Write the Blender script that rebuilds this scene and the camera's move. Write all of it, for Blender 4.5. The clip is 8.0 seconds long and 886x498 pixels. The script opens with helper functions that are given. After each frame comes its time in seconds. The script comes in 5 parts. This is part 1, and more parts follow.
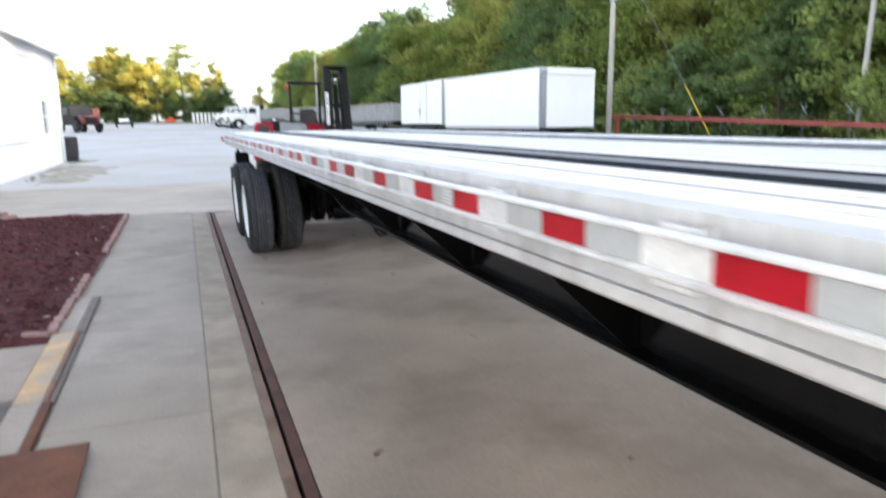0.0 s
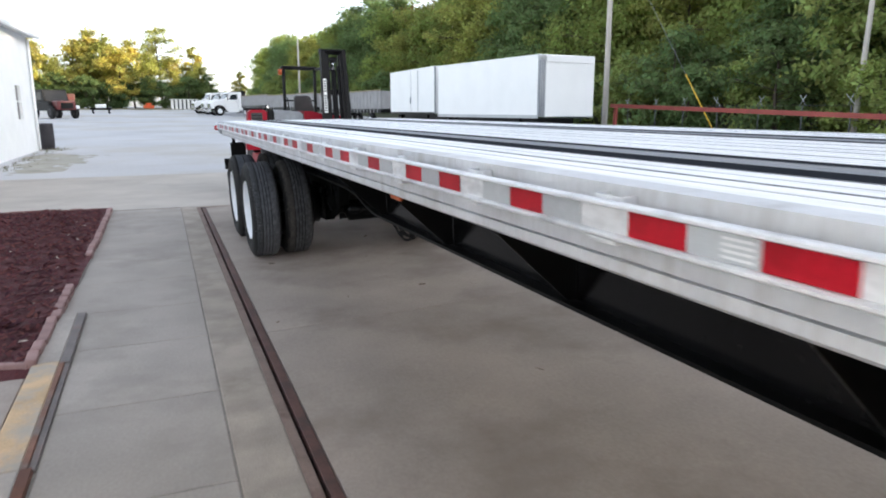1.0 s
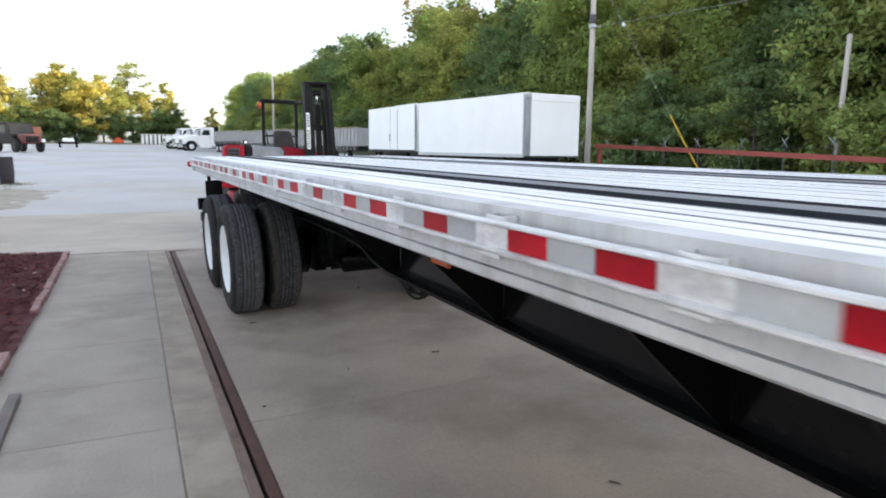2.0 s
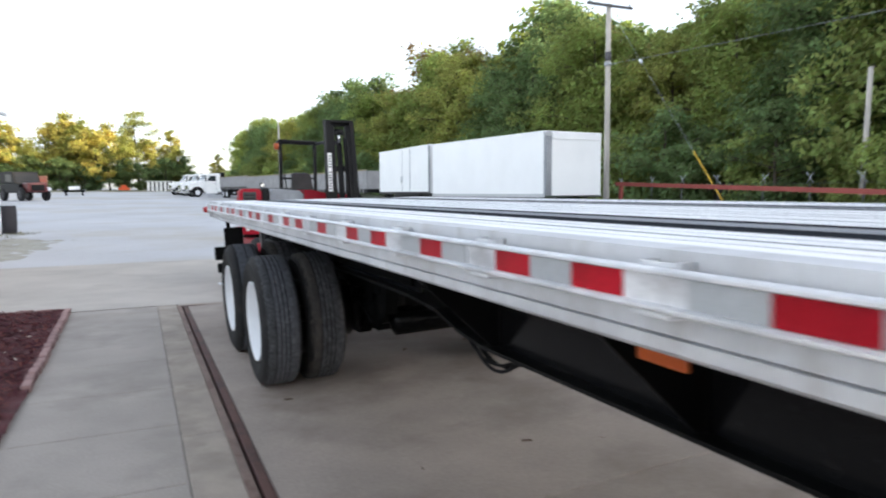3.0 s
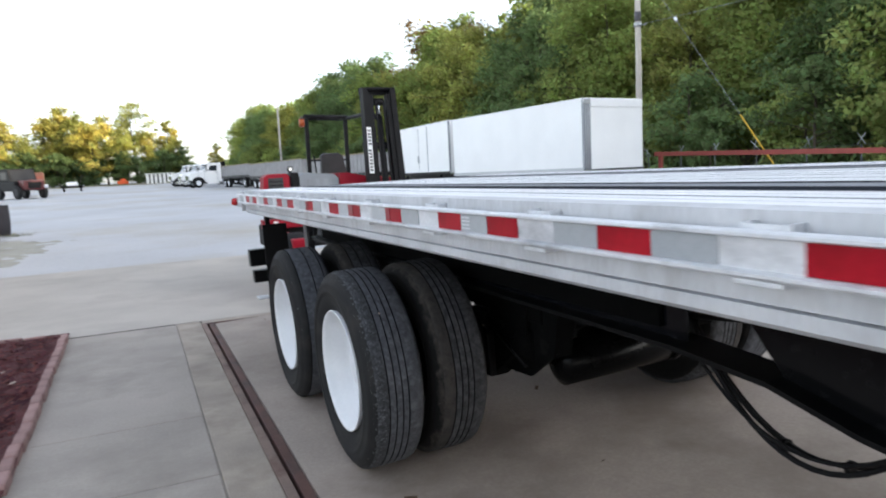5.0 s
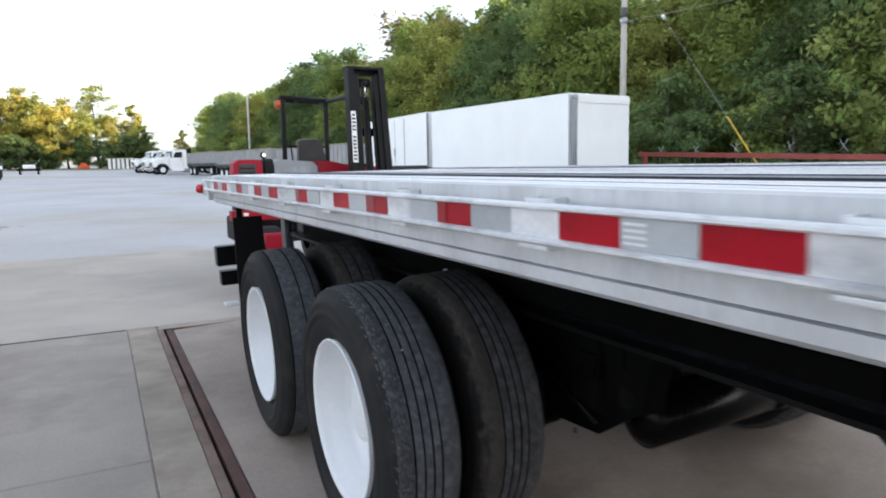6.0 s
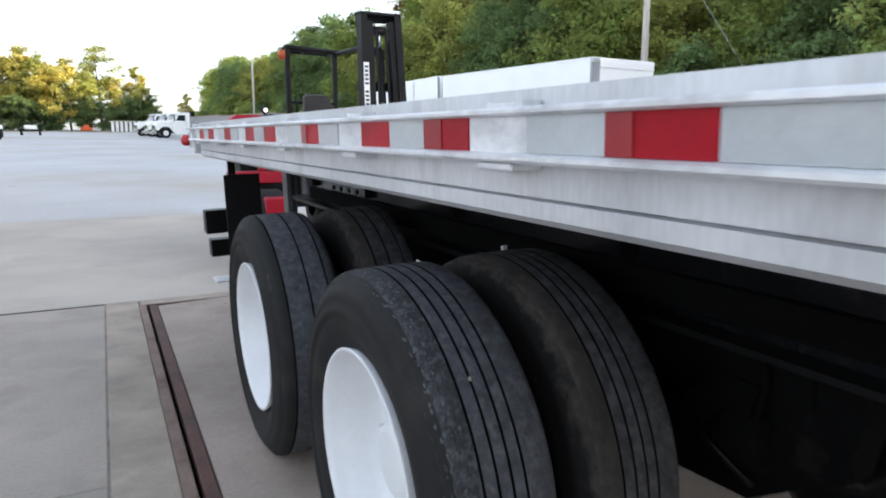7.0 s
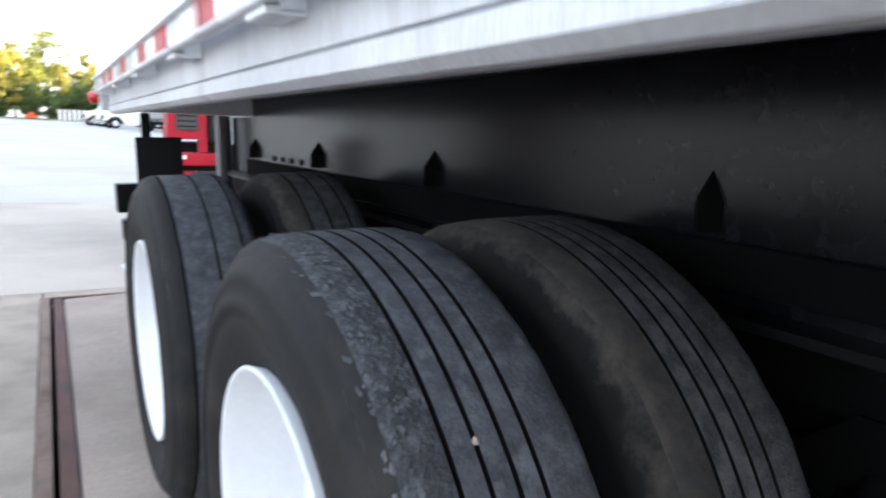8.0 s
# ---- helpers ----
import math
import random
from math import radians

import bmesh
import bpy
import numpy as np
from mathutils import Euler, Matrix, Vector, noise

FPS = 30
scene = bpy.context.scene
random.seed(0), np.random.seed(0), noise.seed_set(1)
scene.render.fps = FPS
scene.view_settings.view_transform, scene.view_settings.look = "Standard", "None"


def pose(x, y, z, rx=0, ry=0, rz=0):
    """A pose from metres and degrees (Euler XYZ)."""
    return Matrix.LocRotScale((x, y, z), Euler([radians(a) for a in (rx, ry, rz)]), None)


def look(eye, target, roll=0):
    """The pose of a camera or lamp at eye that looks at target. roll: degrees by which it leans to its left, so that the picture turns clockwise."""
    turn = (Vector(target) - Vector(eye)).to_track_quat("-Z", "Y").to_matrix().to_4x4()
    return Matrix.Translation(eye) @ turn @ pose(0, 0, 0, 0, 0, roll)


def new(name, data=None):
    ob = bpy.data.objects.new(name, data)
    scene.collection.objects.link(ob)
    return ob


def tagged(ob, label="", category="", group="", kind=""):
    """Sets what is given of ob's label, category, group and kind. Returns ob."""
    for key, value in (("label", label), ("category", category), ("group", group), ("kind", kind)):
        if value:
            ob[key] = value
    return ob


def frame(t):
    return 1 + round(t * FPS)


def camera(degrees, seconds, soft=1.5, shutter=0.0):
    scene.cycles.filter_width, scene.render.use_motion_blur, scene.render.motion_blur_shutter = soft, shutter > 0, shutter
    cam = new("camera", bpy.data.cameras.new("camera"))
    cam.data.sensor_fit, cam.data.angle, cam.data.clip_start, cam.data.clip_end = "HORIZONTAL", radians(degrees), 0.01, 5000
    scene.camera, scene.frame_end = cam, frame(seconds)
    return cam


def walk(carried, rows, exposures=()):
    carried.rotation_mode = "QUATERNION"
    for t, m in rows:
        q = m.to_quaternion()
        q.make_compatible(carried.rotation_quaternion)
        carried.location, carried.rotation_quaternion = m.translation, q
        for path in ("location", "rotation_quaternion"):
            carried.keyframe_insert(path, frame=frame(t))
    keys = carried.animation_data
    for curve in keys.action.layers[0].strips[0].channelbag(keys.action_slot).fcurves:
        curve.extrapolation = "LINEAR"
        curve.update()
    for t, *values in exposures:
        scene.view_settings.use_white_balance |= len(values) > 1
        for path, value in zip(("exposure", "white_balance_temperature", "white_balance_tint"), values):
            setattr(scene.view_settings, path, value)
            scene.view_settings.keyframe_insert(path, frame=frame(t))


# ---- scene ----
cam = camera(66.8, 8.0, soft=1.9, shutter=0.5)
PATH = [
    (0, (-0.645, -8.095, 1.504), (0.067, -6.263, 1.132), -0.5),
    (0.2, (-0.699, -7.923, 1.506), (-0.025, -6.064, 1.208), -0.1),
    (0.5, (-0.747, -7.642, 1.509), (-0.136, -5.761, 1.21), -0.4),
    (1, (-0.79, -7.198, 1.519), (-0.029, -5.393, 1.113), -0.1),
    (1.2, (-0.773, -7.009, 1.518), (-0.017, -5.181, 1.22), -1.2),
    (2.3, (-0.728, -5.89, 1.488), (0.157, -4.121, 1.19), 0.3),
    (2.4, (-0.72, -5.769, 1.48), (0.172, -3.999, 1.218), -0.7),
    (2.5, (-0.715, -5.663, 1.485), (0.216, -3.907, 1.262), 0.9),
    (2.6, (-0.719, -5.56, 1.484), (0.223, -3.807, 1.282), 2.0),
    (3, (-0.779, -5.156, 1.476), (0.061, -3.35, 1.302), -0.4),
    (3.5, (-0.825, -4.661, 1.486), (-0.019, -2.847, 1.244), -2.2),
    (4, (-0.845, -4.142, 1.477), (-0.049, -2.323, 1.239), -1.5),
    (4.5, (-0.877, -3.669, 1.487), (-0.018, -1.888, 1.183), -3.5),
    (4.7, (-0.861, -3.468, 1.473), (-0.058, -1.648, 1.264), -3.1),
    (5.8, (-0.746, -2.449, 1.437), (0.21, -0.724, 1.107), -1.5),
    (6, (-0.706, -2.268, 1.418), (0.21, -0.507, 1.17), -1.0),
    (6.4, (-0.628, -1.905, 1.389), (0.274, -0.137, 1.142), -1.1),
    (6.5, (-0.615, -1.818, 1.373), (0.289, -0.053, 1.114), -1.3),
    (7, (-0.491, -1.46, 1.31), (0.409, 0.294, 0.976), 0.2),
    (7.5, (-0.327, -1.148, 1.247), (0.567, 0.62, 0.97), 2.0),
    (7.8, (-0.274, -0.978, 1.179), (0.636, 0.774, 0.863), 3.0),
    (7.9, (-0.247, -0.924, 1.15), (0.718, 0.797, 0.823), 2.8),
    (8, (-0.222, -0.878, 1.129), (0.791, 0.817, 0.809), 2.4),
]
EXPOSURES = [(0.0, 2.02, 6130, 10.0), (0.4, 1.79, 6130, 10.0), (1.2, 1.73, 6130, 10.0), (3.0, 1.71, 6120, 10.0), (6.3, 1.68, 6100, 10.0), (7.2, 1.88, 6060, 10.0), (8.0, 2.54, 6010, 10.0)]
walk(cam, [(t, look(eye, target, roll)) for t, eye, target, roll in PATH], EXPOSURES)

# ---------------------------------------------------------------- light
SUN_EL, SUN_FROM = 15.0, Vector((0.86, -0.5, 0))
world = bpy.data.worlds.new("sky_world")
scene.world = world
world.use_nodes = True
wn = world.node_tree
bg = wn.nodes["Background"]
sky = wn.nodes.new("ShaderNodeTexSky")
sky.sky_type = "NISHITA"
sky.sun_disc = False
sky.sun_elevation = radians(SUN_EL)
sky.sun_rotation = math.atan2(SUN_FROM.x, SUN_FROM.y)
sky.air_density, sky.dust_density, sky.ozone_density = 1.0, 1.5, 1.0
pale = wn.nodes.new("ShaderNodeHueSaturation")
pale.inputs["Saturation"].default_value = 0.35
wn.links.new(sky.outputs[0], pale.inputs["Color"])
wn.links.new(pale.outputs[0], bg.inputs["Color"])
bg.inputs["Strength"].default_value = 0.15
sun_data = bpy.data.lights.new("sun", "SUN")
sun_data.energy, sun_data.angle, sun_data.color = 4.0, radians(0.6), (1.0, 0.82, 0.55)
sun = new("sun", sun_data)
d = SUN_FROM.normalized() * math.cos(radians(SUN_EL))
sun.matrix_world = look((d.x * 60, d.y * 60, math.sin(radians(SUN_EL)) * 60), (0, 0, 0))


# ---------------------------------------------------------------- materials
def mat(name, col, rough=0.6, metal=0.0, var=0.12, scale=3.0, fine=60.0, bump=0.15, dist=0.004, stain=None, stain_at=0.62, stain_scale=1.2, per=0.0, spec=0.5, stretch=None, coat=0.0, leaf=0.0):
    m = bpy.data.materials.new(name)
    m.use_nodes = True
    nt = m.node_tree
    N, L = nt.nodes.new, nt.links.new
    b = nt.nodes["Principled BSDF"]
    b.inputs["Roughness"].default_value = rough
    b.inputs["Metallic"].default_value = metal
    b.inputs["Specular IOR Level"].default_value = spec
    b.inputs["Coat Weight"].default_value = coat
    tc = N("ShaderNodeTexCoord")
    src = tc.outputs["Object"]
    if stretch:
        mp = N("ShaderNodeMapping")
        mp.inputs["Scale"].default_value = stretch
        L(src, mp.inputs["Vector"])
        src = mp.outputs["Vector"]
    n1, n2 = N("ShaderNodeTexNoise"), N("ShaderNodeTexNoise")
    for n, s, det in ((n1, scale, 4), (n2, fine, 3)):
        n.inputs["Scale"].default_value = s
        n.inputs["Detail"].default_value = det
        L(src, n.inputs["Vector"])
    add = N("ShaderNodeMath")
    add.operation = "MULTIPLY_ADD"
    L(n2.outputs["Fac"], add.inputs[0])
    add.inputs[1].default_value = 0.6
    L(n1.outputs["Fac"], add.inputs[2])
    rng = N("ShaderNodeMapRange")
    rng.inputs["From Min"].default_value, rng.inputs["From Max"].default_value = 0.5, 1.1
    rng.inputs["To Min"].default_value, rng.inputs["To Max"].default_value = 1 - var, 1 + var
    L(add.outputs[0], rng.inputs["Value"])
    hs = N("ShaderNodeHueSaturation")
    hs.inputs["Color"].default_value = (*col, 1)
    L(rng.outputs[0], hs.inputs["Value"])
    out = hs.outputs[0]
    if per:
        oi = N("ShaderNodeObjectInfo")
        r2 = N("ShaderNodeMapRange")
        r2.inputs["To Min"].default_value, r2.inputs["To Max"].default_value = 1 - per, 1 + per
        L(oi.outputs["Random"], r2.inputs["Value"])
        h2 = N("ShaderNodeHueSaturation")
        L(out, h2.inputs["Color"])
        L(r2.outputs[0], h2.inputs["Value"])
        out = h2.outputs[0]
    if leaf:
        ge = N("ShaderNodeNewGeometry")
        r3 = N("ShaderNodeMapRange")
        r3.inputs["To Min"].default_value, r3.inputs["To Max"].default_value = 1 - leaf, 1 + leaf
        L(ge.outputs["Random Per Island"], r3.inputs["Value"])
        h3 = N("ShaderNodeHueSaturation")
        L(out, h3.inputs["Color"])
        L(r3.outputs[0], h3.inputs["Value"])
        r4 = N("ShaderNodeMapRange")
        r4.inputs["To Min"].default_value, r4.inputs["To Max"].default_value = 0.465, 0.515
        L(ge.outputs["Random Per Island"], r4.inputs["Value"])
        L(r4.outputs[0], h3.inputs["Hue"])
        out = h3.outputs[0]
    if stain:
        n3 = N("ShaderNodeTexNoise")
        n3.inputs["Scale"].default_value = stain_scale
        n3.inputs["Detail"].default_value = 6
        n3.inputs["Roughness"].default_value = 0.65
        L(src, n3.inputs["Vector"])
        r5 = N("ShaderNodeMapRange")
        r5.inputs["From Min"].default_value, r5.inputs["From Max"].default_value = stain_at - 0.08, stain_at + 0.1
        L(n3.outputs["Fac"], r5.inputs["Value"])
        mx = N("ShaderNodeMix")
        mx.data_type = "RGBA"
        L(r5.outputs[0], mx.inputs["Factor"])
        L(out, mx.inputs["A"])
        mx.inputs["B"].default_value = (*stain, 1)
        out = mx.outputs["Result"]
    L(out, b.inputs["Base Color"])
    if leaf:
        tl = N("ShaderNodeBsdfTranslucent")
        L(out, tl.inputs["Color"])
        ms = N("ShaderNodeMixShader")
        ms.inputs[0].default_value = 0.5
        L(b.outputs[0], ms.inputs[1])
        L(tl.outputs[0], ms.inputs[2])
        L(ms.outputs[0], nt.nodes["Material Output"].inputs["Surface"])
    if bump:
        bp = N("ShaderNodeBump")
        bp.inputs["Strength"].default_value = bump
        bp.inputs["Distance"].default_value = dist
        L(add.outputs[0], bp.inputs["Height"])
        L(bp.outputs[0], b.inputs["Normal"])
    return m


M = dict(
    concrete=mat("concrete", (0.378, 0.318, 0.272), 0.85, var=0.2, scale=1.3, fine=55, bump=0.3, stain=(0.262, 0.213, 0.178), stain_at=0.58, stain_scale=0.8, per=0.05),
    walkway=mat("walkway_concrete", (0.405, 0.358, 0.312), 0.85, var=0.18, scale=1.4, fine=60, bump=0.25, stain=(0.305, 0.268, 0.232), stain_at=0.57, stain_scale=1.0, per=0.07),
    border=mat("pebbly_border_concrete", (0.385, 0.330, 0.275), 0.9, var=0.3, scale=3.0, fine=110, bump=0.5, stain=(0.31, 0.262, 0.212), stain_at=0.57, stain_scale=2.5, per=0.05),
    apron=mat("apron_concrete", (0.50, 0.455, 0.402), 0.85, var=0.16, scale=0.8, fine=50, bump=0.25, stain=(0.40, 0.36, 0.315), stain_at=0.58, stain_scale=0.6, per=0.05),
    gravel=mat("gravel", (0.50, 0.502, 0.515), 0.95, var=0.13, scale=0.25, fine=14, bump=0.6, dist=0.02, stain=(0.43, 0.39, 0.32), stain_at=0.57, stain_scale=0.09),
    web_dusty=mat("dusty_black_web", (0.004, 0.0042, 0.0055), 0.22, var=0.4, scale=3, fine=50, bump=0.03, stain=(0.011, 0.011, 0.014), stain_at=0.60, stain_scale=24, spec=0.22),
    tank_black=mat("black_tank_paint", (0.003, 0.003, 0.0032), 0.22, var=0.3, scale=5, fine=80, bump=0.05, spec=0.09),
    groove_shade=mat("shaded_aluminium_groove", (0.55, 0.555, 0.57), 0.75, 0.2, var=0.3, scale=4, fine=80, bump=0.2, stretch=(1, 0.1, 1)),
    web=mat("glossy_black_web", (0.004, 0.004, 0.0045), 0.17, var=0.3, scale=4, fine=60, bump=0.06, stain=(0.009, 0.009, 0.0095), stain_at=0.60, stain_scale=26, spec=0.2),
    grass=mat("dry_grass", (0.34, 0.325, 0.275), 0.95, var=0.35, scale=2, fine=30, bump=0.6, dist=0.03, stain=(0.36, 0.34, 0.3), stain_at=0.5, stain_scale=1.5),
    verge=mat("tan_verge", (0.25, 0.215, 0.125), 0.95, var=0.4, scale=0.6, fine=6, bump=0.5, dist=0.03, stain=(0.13, 0.125, 0.06), stain_at=0.52, stain_scale=0.25),
    mulch=mat("mulch", (0.105, 0.030, 0.032), 0.95, var=0.4, scale=8, fine=70, bump=0.9, dist=0.02, per=0.35),
    rust_pale=mat("rust_stained_edge", (0.23, 0.165, 0.135), 0.85, 0.0, var=0.25, scale=5, fine=70, bump=0.3, stain=(0.13, 0.07, 0.055), stain_at=0.58, stain_scale=3),
    rust_angle=mat("worn_rusty_angle", (0.21, 0.105, 0.07), 0.8, 0.1, var=0.3, scale=6, fine=80, bump=0.3, stain=(0.20, 0.175, 0.16), stain_at=0.54, stain_scale=2.2),
    forest_floor=mat("leaf_litter", (0.075, 0.07, 0.035), 1.0, var=0.5, scale=0.8, fine=9, bump=0.5, dist=0.05, stain=(0.04, 0.05, 0.02), stain_at=0.5, stain_scale=0.5),
    rust_plate=mat("orange_brown_rust", (0.175, 0.074, 0.045), 0.85, 0.0, var=0.3, scale=5, fine=80, bump=0.3, stain=(0.115, 0.055, 0.042), stain_at=0.56, stain_scale=3),
    worn_steel=mat("worn_grey_steel", (0.20, 0.172, 0.160), 0.8, 0.1, var=0.25, scale=6, fine=80, bump=0.25, stain=(0.19, 0.11, 0.085), stain_at=0.62, stain_scale=3),
    damp_grit=mat("damp_grit", (0.155, 0.138, 0.130), 0.9, var=0.4, scale=5, fine=90, bump=0.5, dist=0.006),
    rust=mat("rusty_steel", (0.125, 0.062, 0.05), 0.75, 0.15, var=0.3, scale=5, fine=80, bump=0.3, stain=(0.07, 0.045, 0.04), stain_at=0.55, stain_scale=4),
    brick=mat("edging_brick", (0.30, 0.185, 0.17), 0.9, var=0.22, scale=9, fine=90, bump=0.5, per=0.13),
    yellow_paint=mat("worn_yellow_paint", (0.57, 0.395, 0.225), 0.8, var=0.25, scale=5, fine=70, bump=0.3, stain=(0.42, 0.365, 0.30), stain_at=0.51, stain_scale=4),
    filler=mat("joint_grit", (0.235, 0.205, 0.175), 0.95, var=0.4, scale=9, fine=80, bump=0.4),
    dirt=mat("dark_dirt", (0.055, 0.047, 0.04), 0.95, var=0.4, scale=6, fine=60, bump=0.6),
    alu=mat("brushed_aluminium", (0.90, 0.905, 0.92), 0.45, 0.25, var=0.16, scale=2.5, fine=90, bump=0.12, dist=0.002, stain=(0.74, 0.75, 0.775), stain_at=0.58, stain_scale=16, stretch=(1, 0.07, 1)),
    rail=mat("rail_aluminium", (0.61, 0.625, 0.65), 0.5, 0.35, var=0.18, scale=4, fine=110, bump=0.2, dist=0.002, stain=(0.485, 0.487, 0.495), stain_at=0.60, stain_scale=7, stretch=(1, 1.2, 0.3)),
    rub=mat("rub_rail_aluminium", (0.75, 0.765, 0.79), 0.42, 0.3, var=0.14, scale=6, fine=110, bump=0.14, dist=0.003, stain=(0.46, 0.47, 0.49), stain_at=0.58, stain_scale=9, stretch=(1, 0.5, 1)),
    nailer=mat("dark_nailer_strip", (0.016, 0.018, 0.024), 1.0, spec=0.03, var=0.25, scale=3, fine=60, bump=0.3, stretch=(1, 0.1, 1)),
    nailer_grey=mat("grey_deck_plank", (0.24, 0.25, 0.27), 0.7, 0.1, var=0.2, scale=3, fine=60, bump=0.25, stretch=(1, 0.1, 1)),
    tape_red=mat("red_reflective_tape", (0.40, 0.006, 0.018), 0.4, var=0.2, scale=9, fine=150, bump=0.06, dist=0.001, per=0.2, spec=0.15, stain=(0.30, 0.004, 0.012), stain_at=0.55, stain_scale=7),
    tape_deep=mat("deep_red_tape", (0.26, 0.002, 0.010), 0.3, var=0.15, scale=9, fine=150, bump=0.06, dist=0.001),
    tape_white=mat("silver_reflective_tape", (0.43, 0.46, 0.485), 0.3, 0.2, var=0.10, scale=30, fine=220, bump=0.12, dist=0.001, per=0.12, coat=0.3),
    black=mat("black_frame_paint", (0.003, 0.003, 0.0034), 0.42, var=0.25, scale=5, fine=80, bump=0.12, stain=(0.016, 0.014, 0.012), stain_at=0.72, stain_scale=7, spec=0.18),
    tyre=mat("tyre_rubber", (0.011, 0.011, 0.0115), 0.78, var=0.25, scale=7, fine=70, bump=0.35, dist=0.003, stain=(0.026, 0.023, 0.021), stain_at=0.60, stain_scale=5, spec=0.35),
    tread=mat("worn_tread_rubber", (0.076, 0.080, 0.092), 0.62, var=0.5, scale=30, fine=190, bump=0.8, dist=0.004, stain=(0.145, 0.151, 0.168), stain_at=0.57, stain_scale=40),
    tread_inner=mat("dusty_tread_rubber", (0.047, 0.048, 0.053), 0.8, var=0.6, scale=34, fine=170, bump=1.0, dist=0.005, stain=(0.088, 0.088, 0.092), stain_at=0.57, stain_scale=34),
    flake=mat("torn_rubber", (0.125, 0.13, 0.14), 0.75, var=0.4, scale=40, fine=200, bump=0.4, leaf=0.0),
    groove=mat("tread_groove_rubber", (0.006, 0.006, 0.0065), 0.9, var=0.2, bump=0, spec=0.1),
    shoulder=mat("chipped_shoulder_rubber", (0.036, 0.037, 0.041), 0.8, var=0.5, scale=30, fine=150, bump=1.0, dist=0.008, stain=(0.095, 0.10, 0.11), stain_at=0.55, stain_scale=70),
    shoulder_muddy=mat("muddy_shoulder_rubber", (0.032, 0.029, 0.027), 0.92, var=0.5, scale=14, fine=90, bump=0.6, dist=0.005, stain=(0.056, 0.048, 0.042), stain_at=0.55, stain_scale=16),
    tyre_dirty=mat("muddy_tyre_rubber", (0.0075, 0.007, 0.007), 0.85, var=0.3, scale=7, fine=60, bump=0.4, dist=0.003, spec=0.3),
    white_rim=mat("white_wheel_paint", (0.80, 0.81, 0.83), 0.35, var=0.05, scale=6, fine=60, bump=0.03, stain=(0.55, 0.53, 0.5), stain_at=0.72, stain_scale=8),
    undercoat=mat("matte_undercoat", (0.0028, 0.0028, 0.0028), 0.95, var=0.3, scale=8, fine=60, bump=0.6, dist=0.004, spec=0.08, stain=(0.011, 0.010, 0.009), stain_at=0.68, stain_scale=9),
    steel=mat("grey_steel", (0.35, 0.35, 0.36), 0.4, 0.7, var=0.15, scale=8, fine=80, bump=0.1),
    red_paint=mat("red_machine_paint", (0.32, 0.006, 0.02), 0.5, var=0.12, scale=4, fine=60, bump=0.03, spec=0.25),
    mast=mat("black_mast_paint", (0.009, 0.0085, 0.009), 0.6, 0.0, spec=0.2, var=0.3, scale=5, fine=60, bump=0.1, stain=(0.03, 0.018, 0.014), stain_at=0.66, stain_scale=6),
    seat=mat("dark_seat_vinyl", (0.10, 0.10, 0.105), 0.6, var=0.15, scale=5, bump=0.05),
    vinyl=mat("worn_dark_vinyl", (0.045, 0.043, 0.043), 0.6, var=0.3, scale=7, bump=0.1),
    post=mat("grey_corner_post", (0.30, 0.31, 0.33), 0.5, 0.3, var=0.2, scale=3, fine=30, bump=0.1, stretch=(1, 1, 0.2)),
    grey_panel=mat("grey_plastic", (0.26, 0.27, 0.29), 0.55, var=0.12, scale=5, bump=0.05),
    white_panel=mat("white_box_panel", (0.88, 0.875, 0.86), 0.4, var=0.035, scale=1.2, fine=20, bump=0.02),
    white_wall=mat("white_painted_wall", (0.91, 0.905, 0.89), 0.7, var=0.05, scale=1.5, fine=30, bump=0.08, stain=(0.78, 0.765, 0.73), stain_at=0.70, stain_scale=1.5),
    tan=mat("tan_interior_board", (0.30, 0.23, 0.15), 0.8, var=0.15, scale=2, fine=30, bump=0.1),
    wood=mat("weathered_pole_wood", (0.27, 0.125, 0.075), 0.9, var=0.35, scale=6, fine=50, bump=0.5, stretch=(1, 1, 0.2), stain=(0.42, 0.28, 0.19), stain_at=0.56, stain_scale=7),
    oxide=mat("red_oxide_paint", (0.105, 0.026, 0.022), 0.75, var=0.25, scale=5, fine=50, bump=0.3, stretch=(1, 1, 0.2), stain=(0.24, 0.13, 0.08), stain_at=0.66, stain_scale=3),
    dark_wood=mat("dark_weathered_wood", (0.11, 0.105, 0.11), 0.9, var=0.3, scale=6, fine=50, bump=0.4, stretch=(0.2, 1, 1)),
    grey_wood=mat("grey_pole_wood", (0.50, 0.455, 0.40), 0.9, var=0.25, scale=6, fine=50, bump=0.4, stretch=(1, 1, 0.1)),
    red_rail=mat("faded_red_rail", (0.27, 0.055, 0.04), 0.7, var=0.25, scale=2, fine=40, bump=0.2),
    galv=mat("galvanised_steel", (0.45, 0.46, 0.47), 0.45, 0.6, var=0.12, scale=12, bump=0.05),
    yellow=mat("yellow_plastic", (0.72, 0.42, 0.02), 0.45, var=0.08, scale=6, bump=0.03),
    bark=mat("bark", (0.085, 0.065, 0.048), 0.95, var=0.35, scale=5, fine=25, bump=0.7, dist=0.02, stretch=(1, 1, 0.25)),
    leaf=mat("green_leaves", (0.275, 0.345, 0.098), 0.8, var=0.35, scale=0.30, fine=1.6, bump=0, per=0.20, leaf=0.30, spec=0.12),
    leaf_dark=mat("dark_green_leaves", (0.165, 0.240, 0.095), 0.8, var=0.35, scale=0.30, fine=1.6, bump=0, per=0.20, leaf=0.30, spec=0.12),
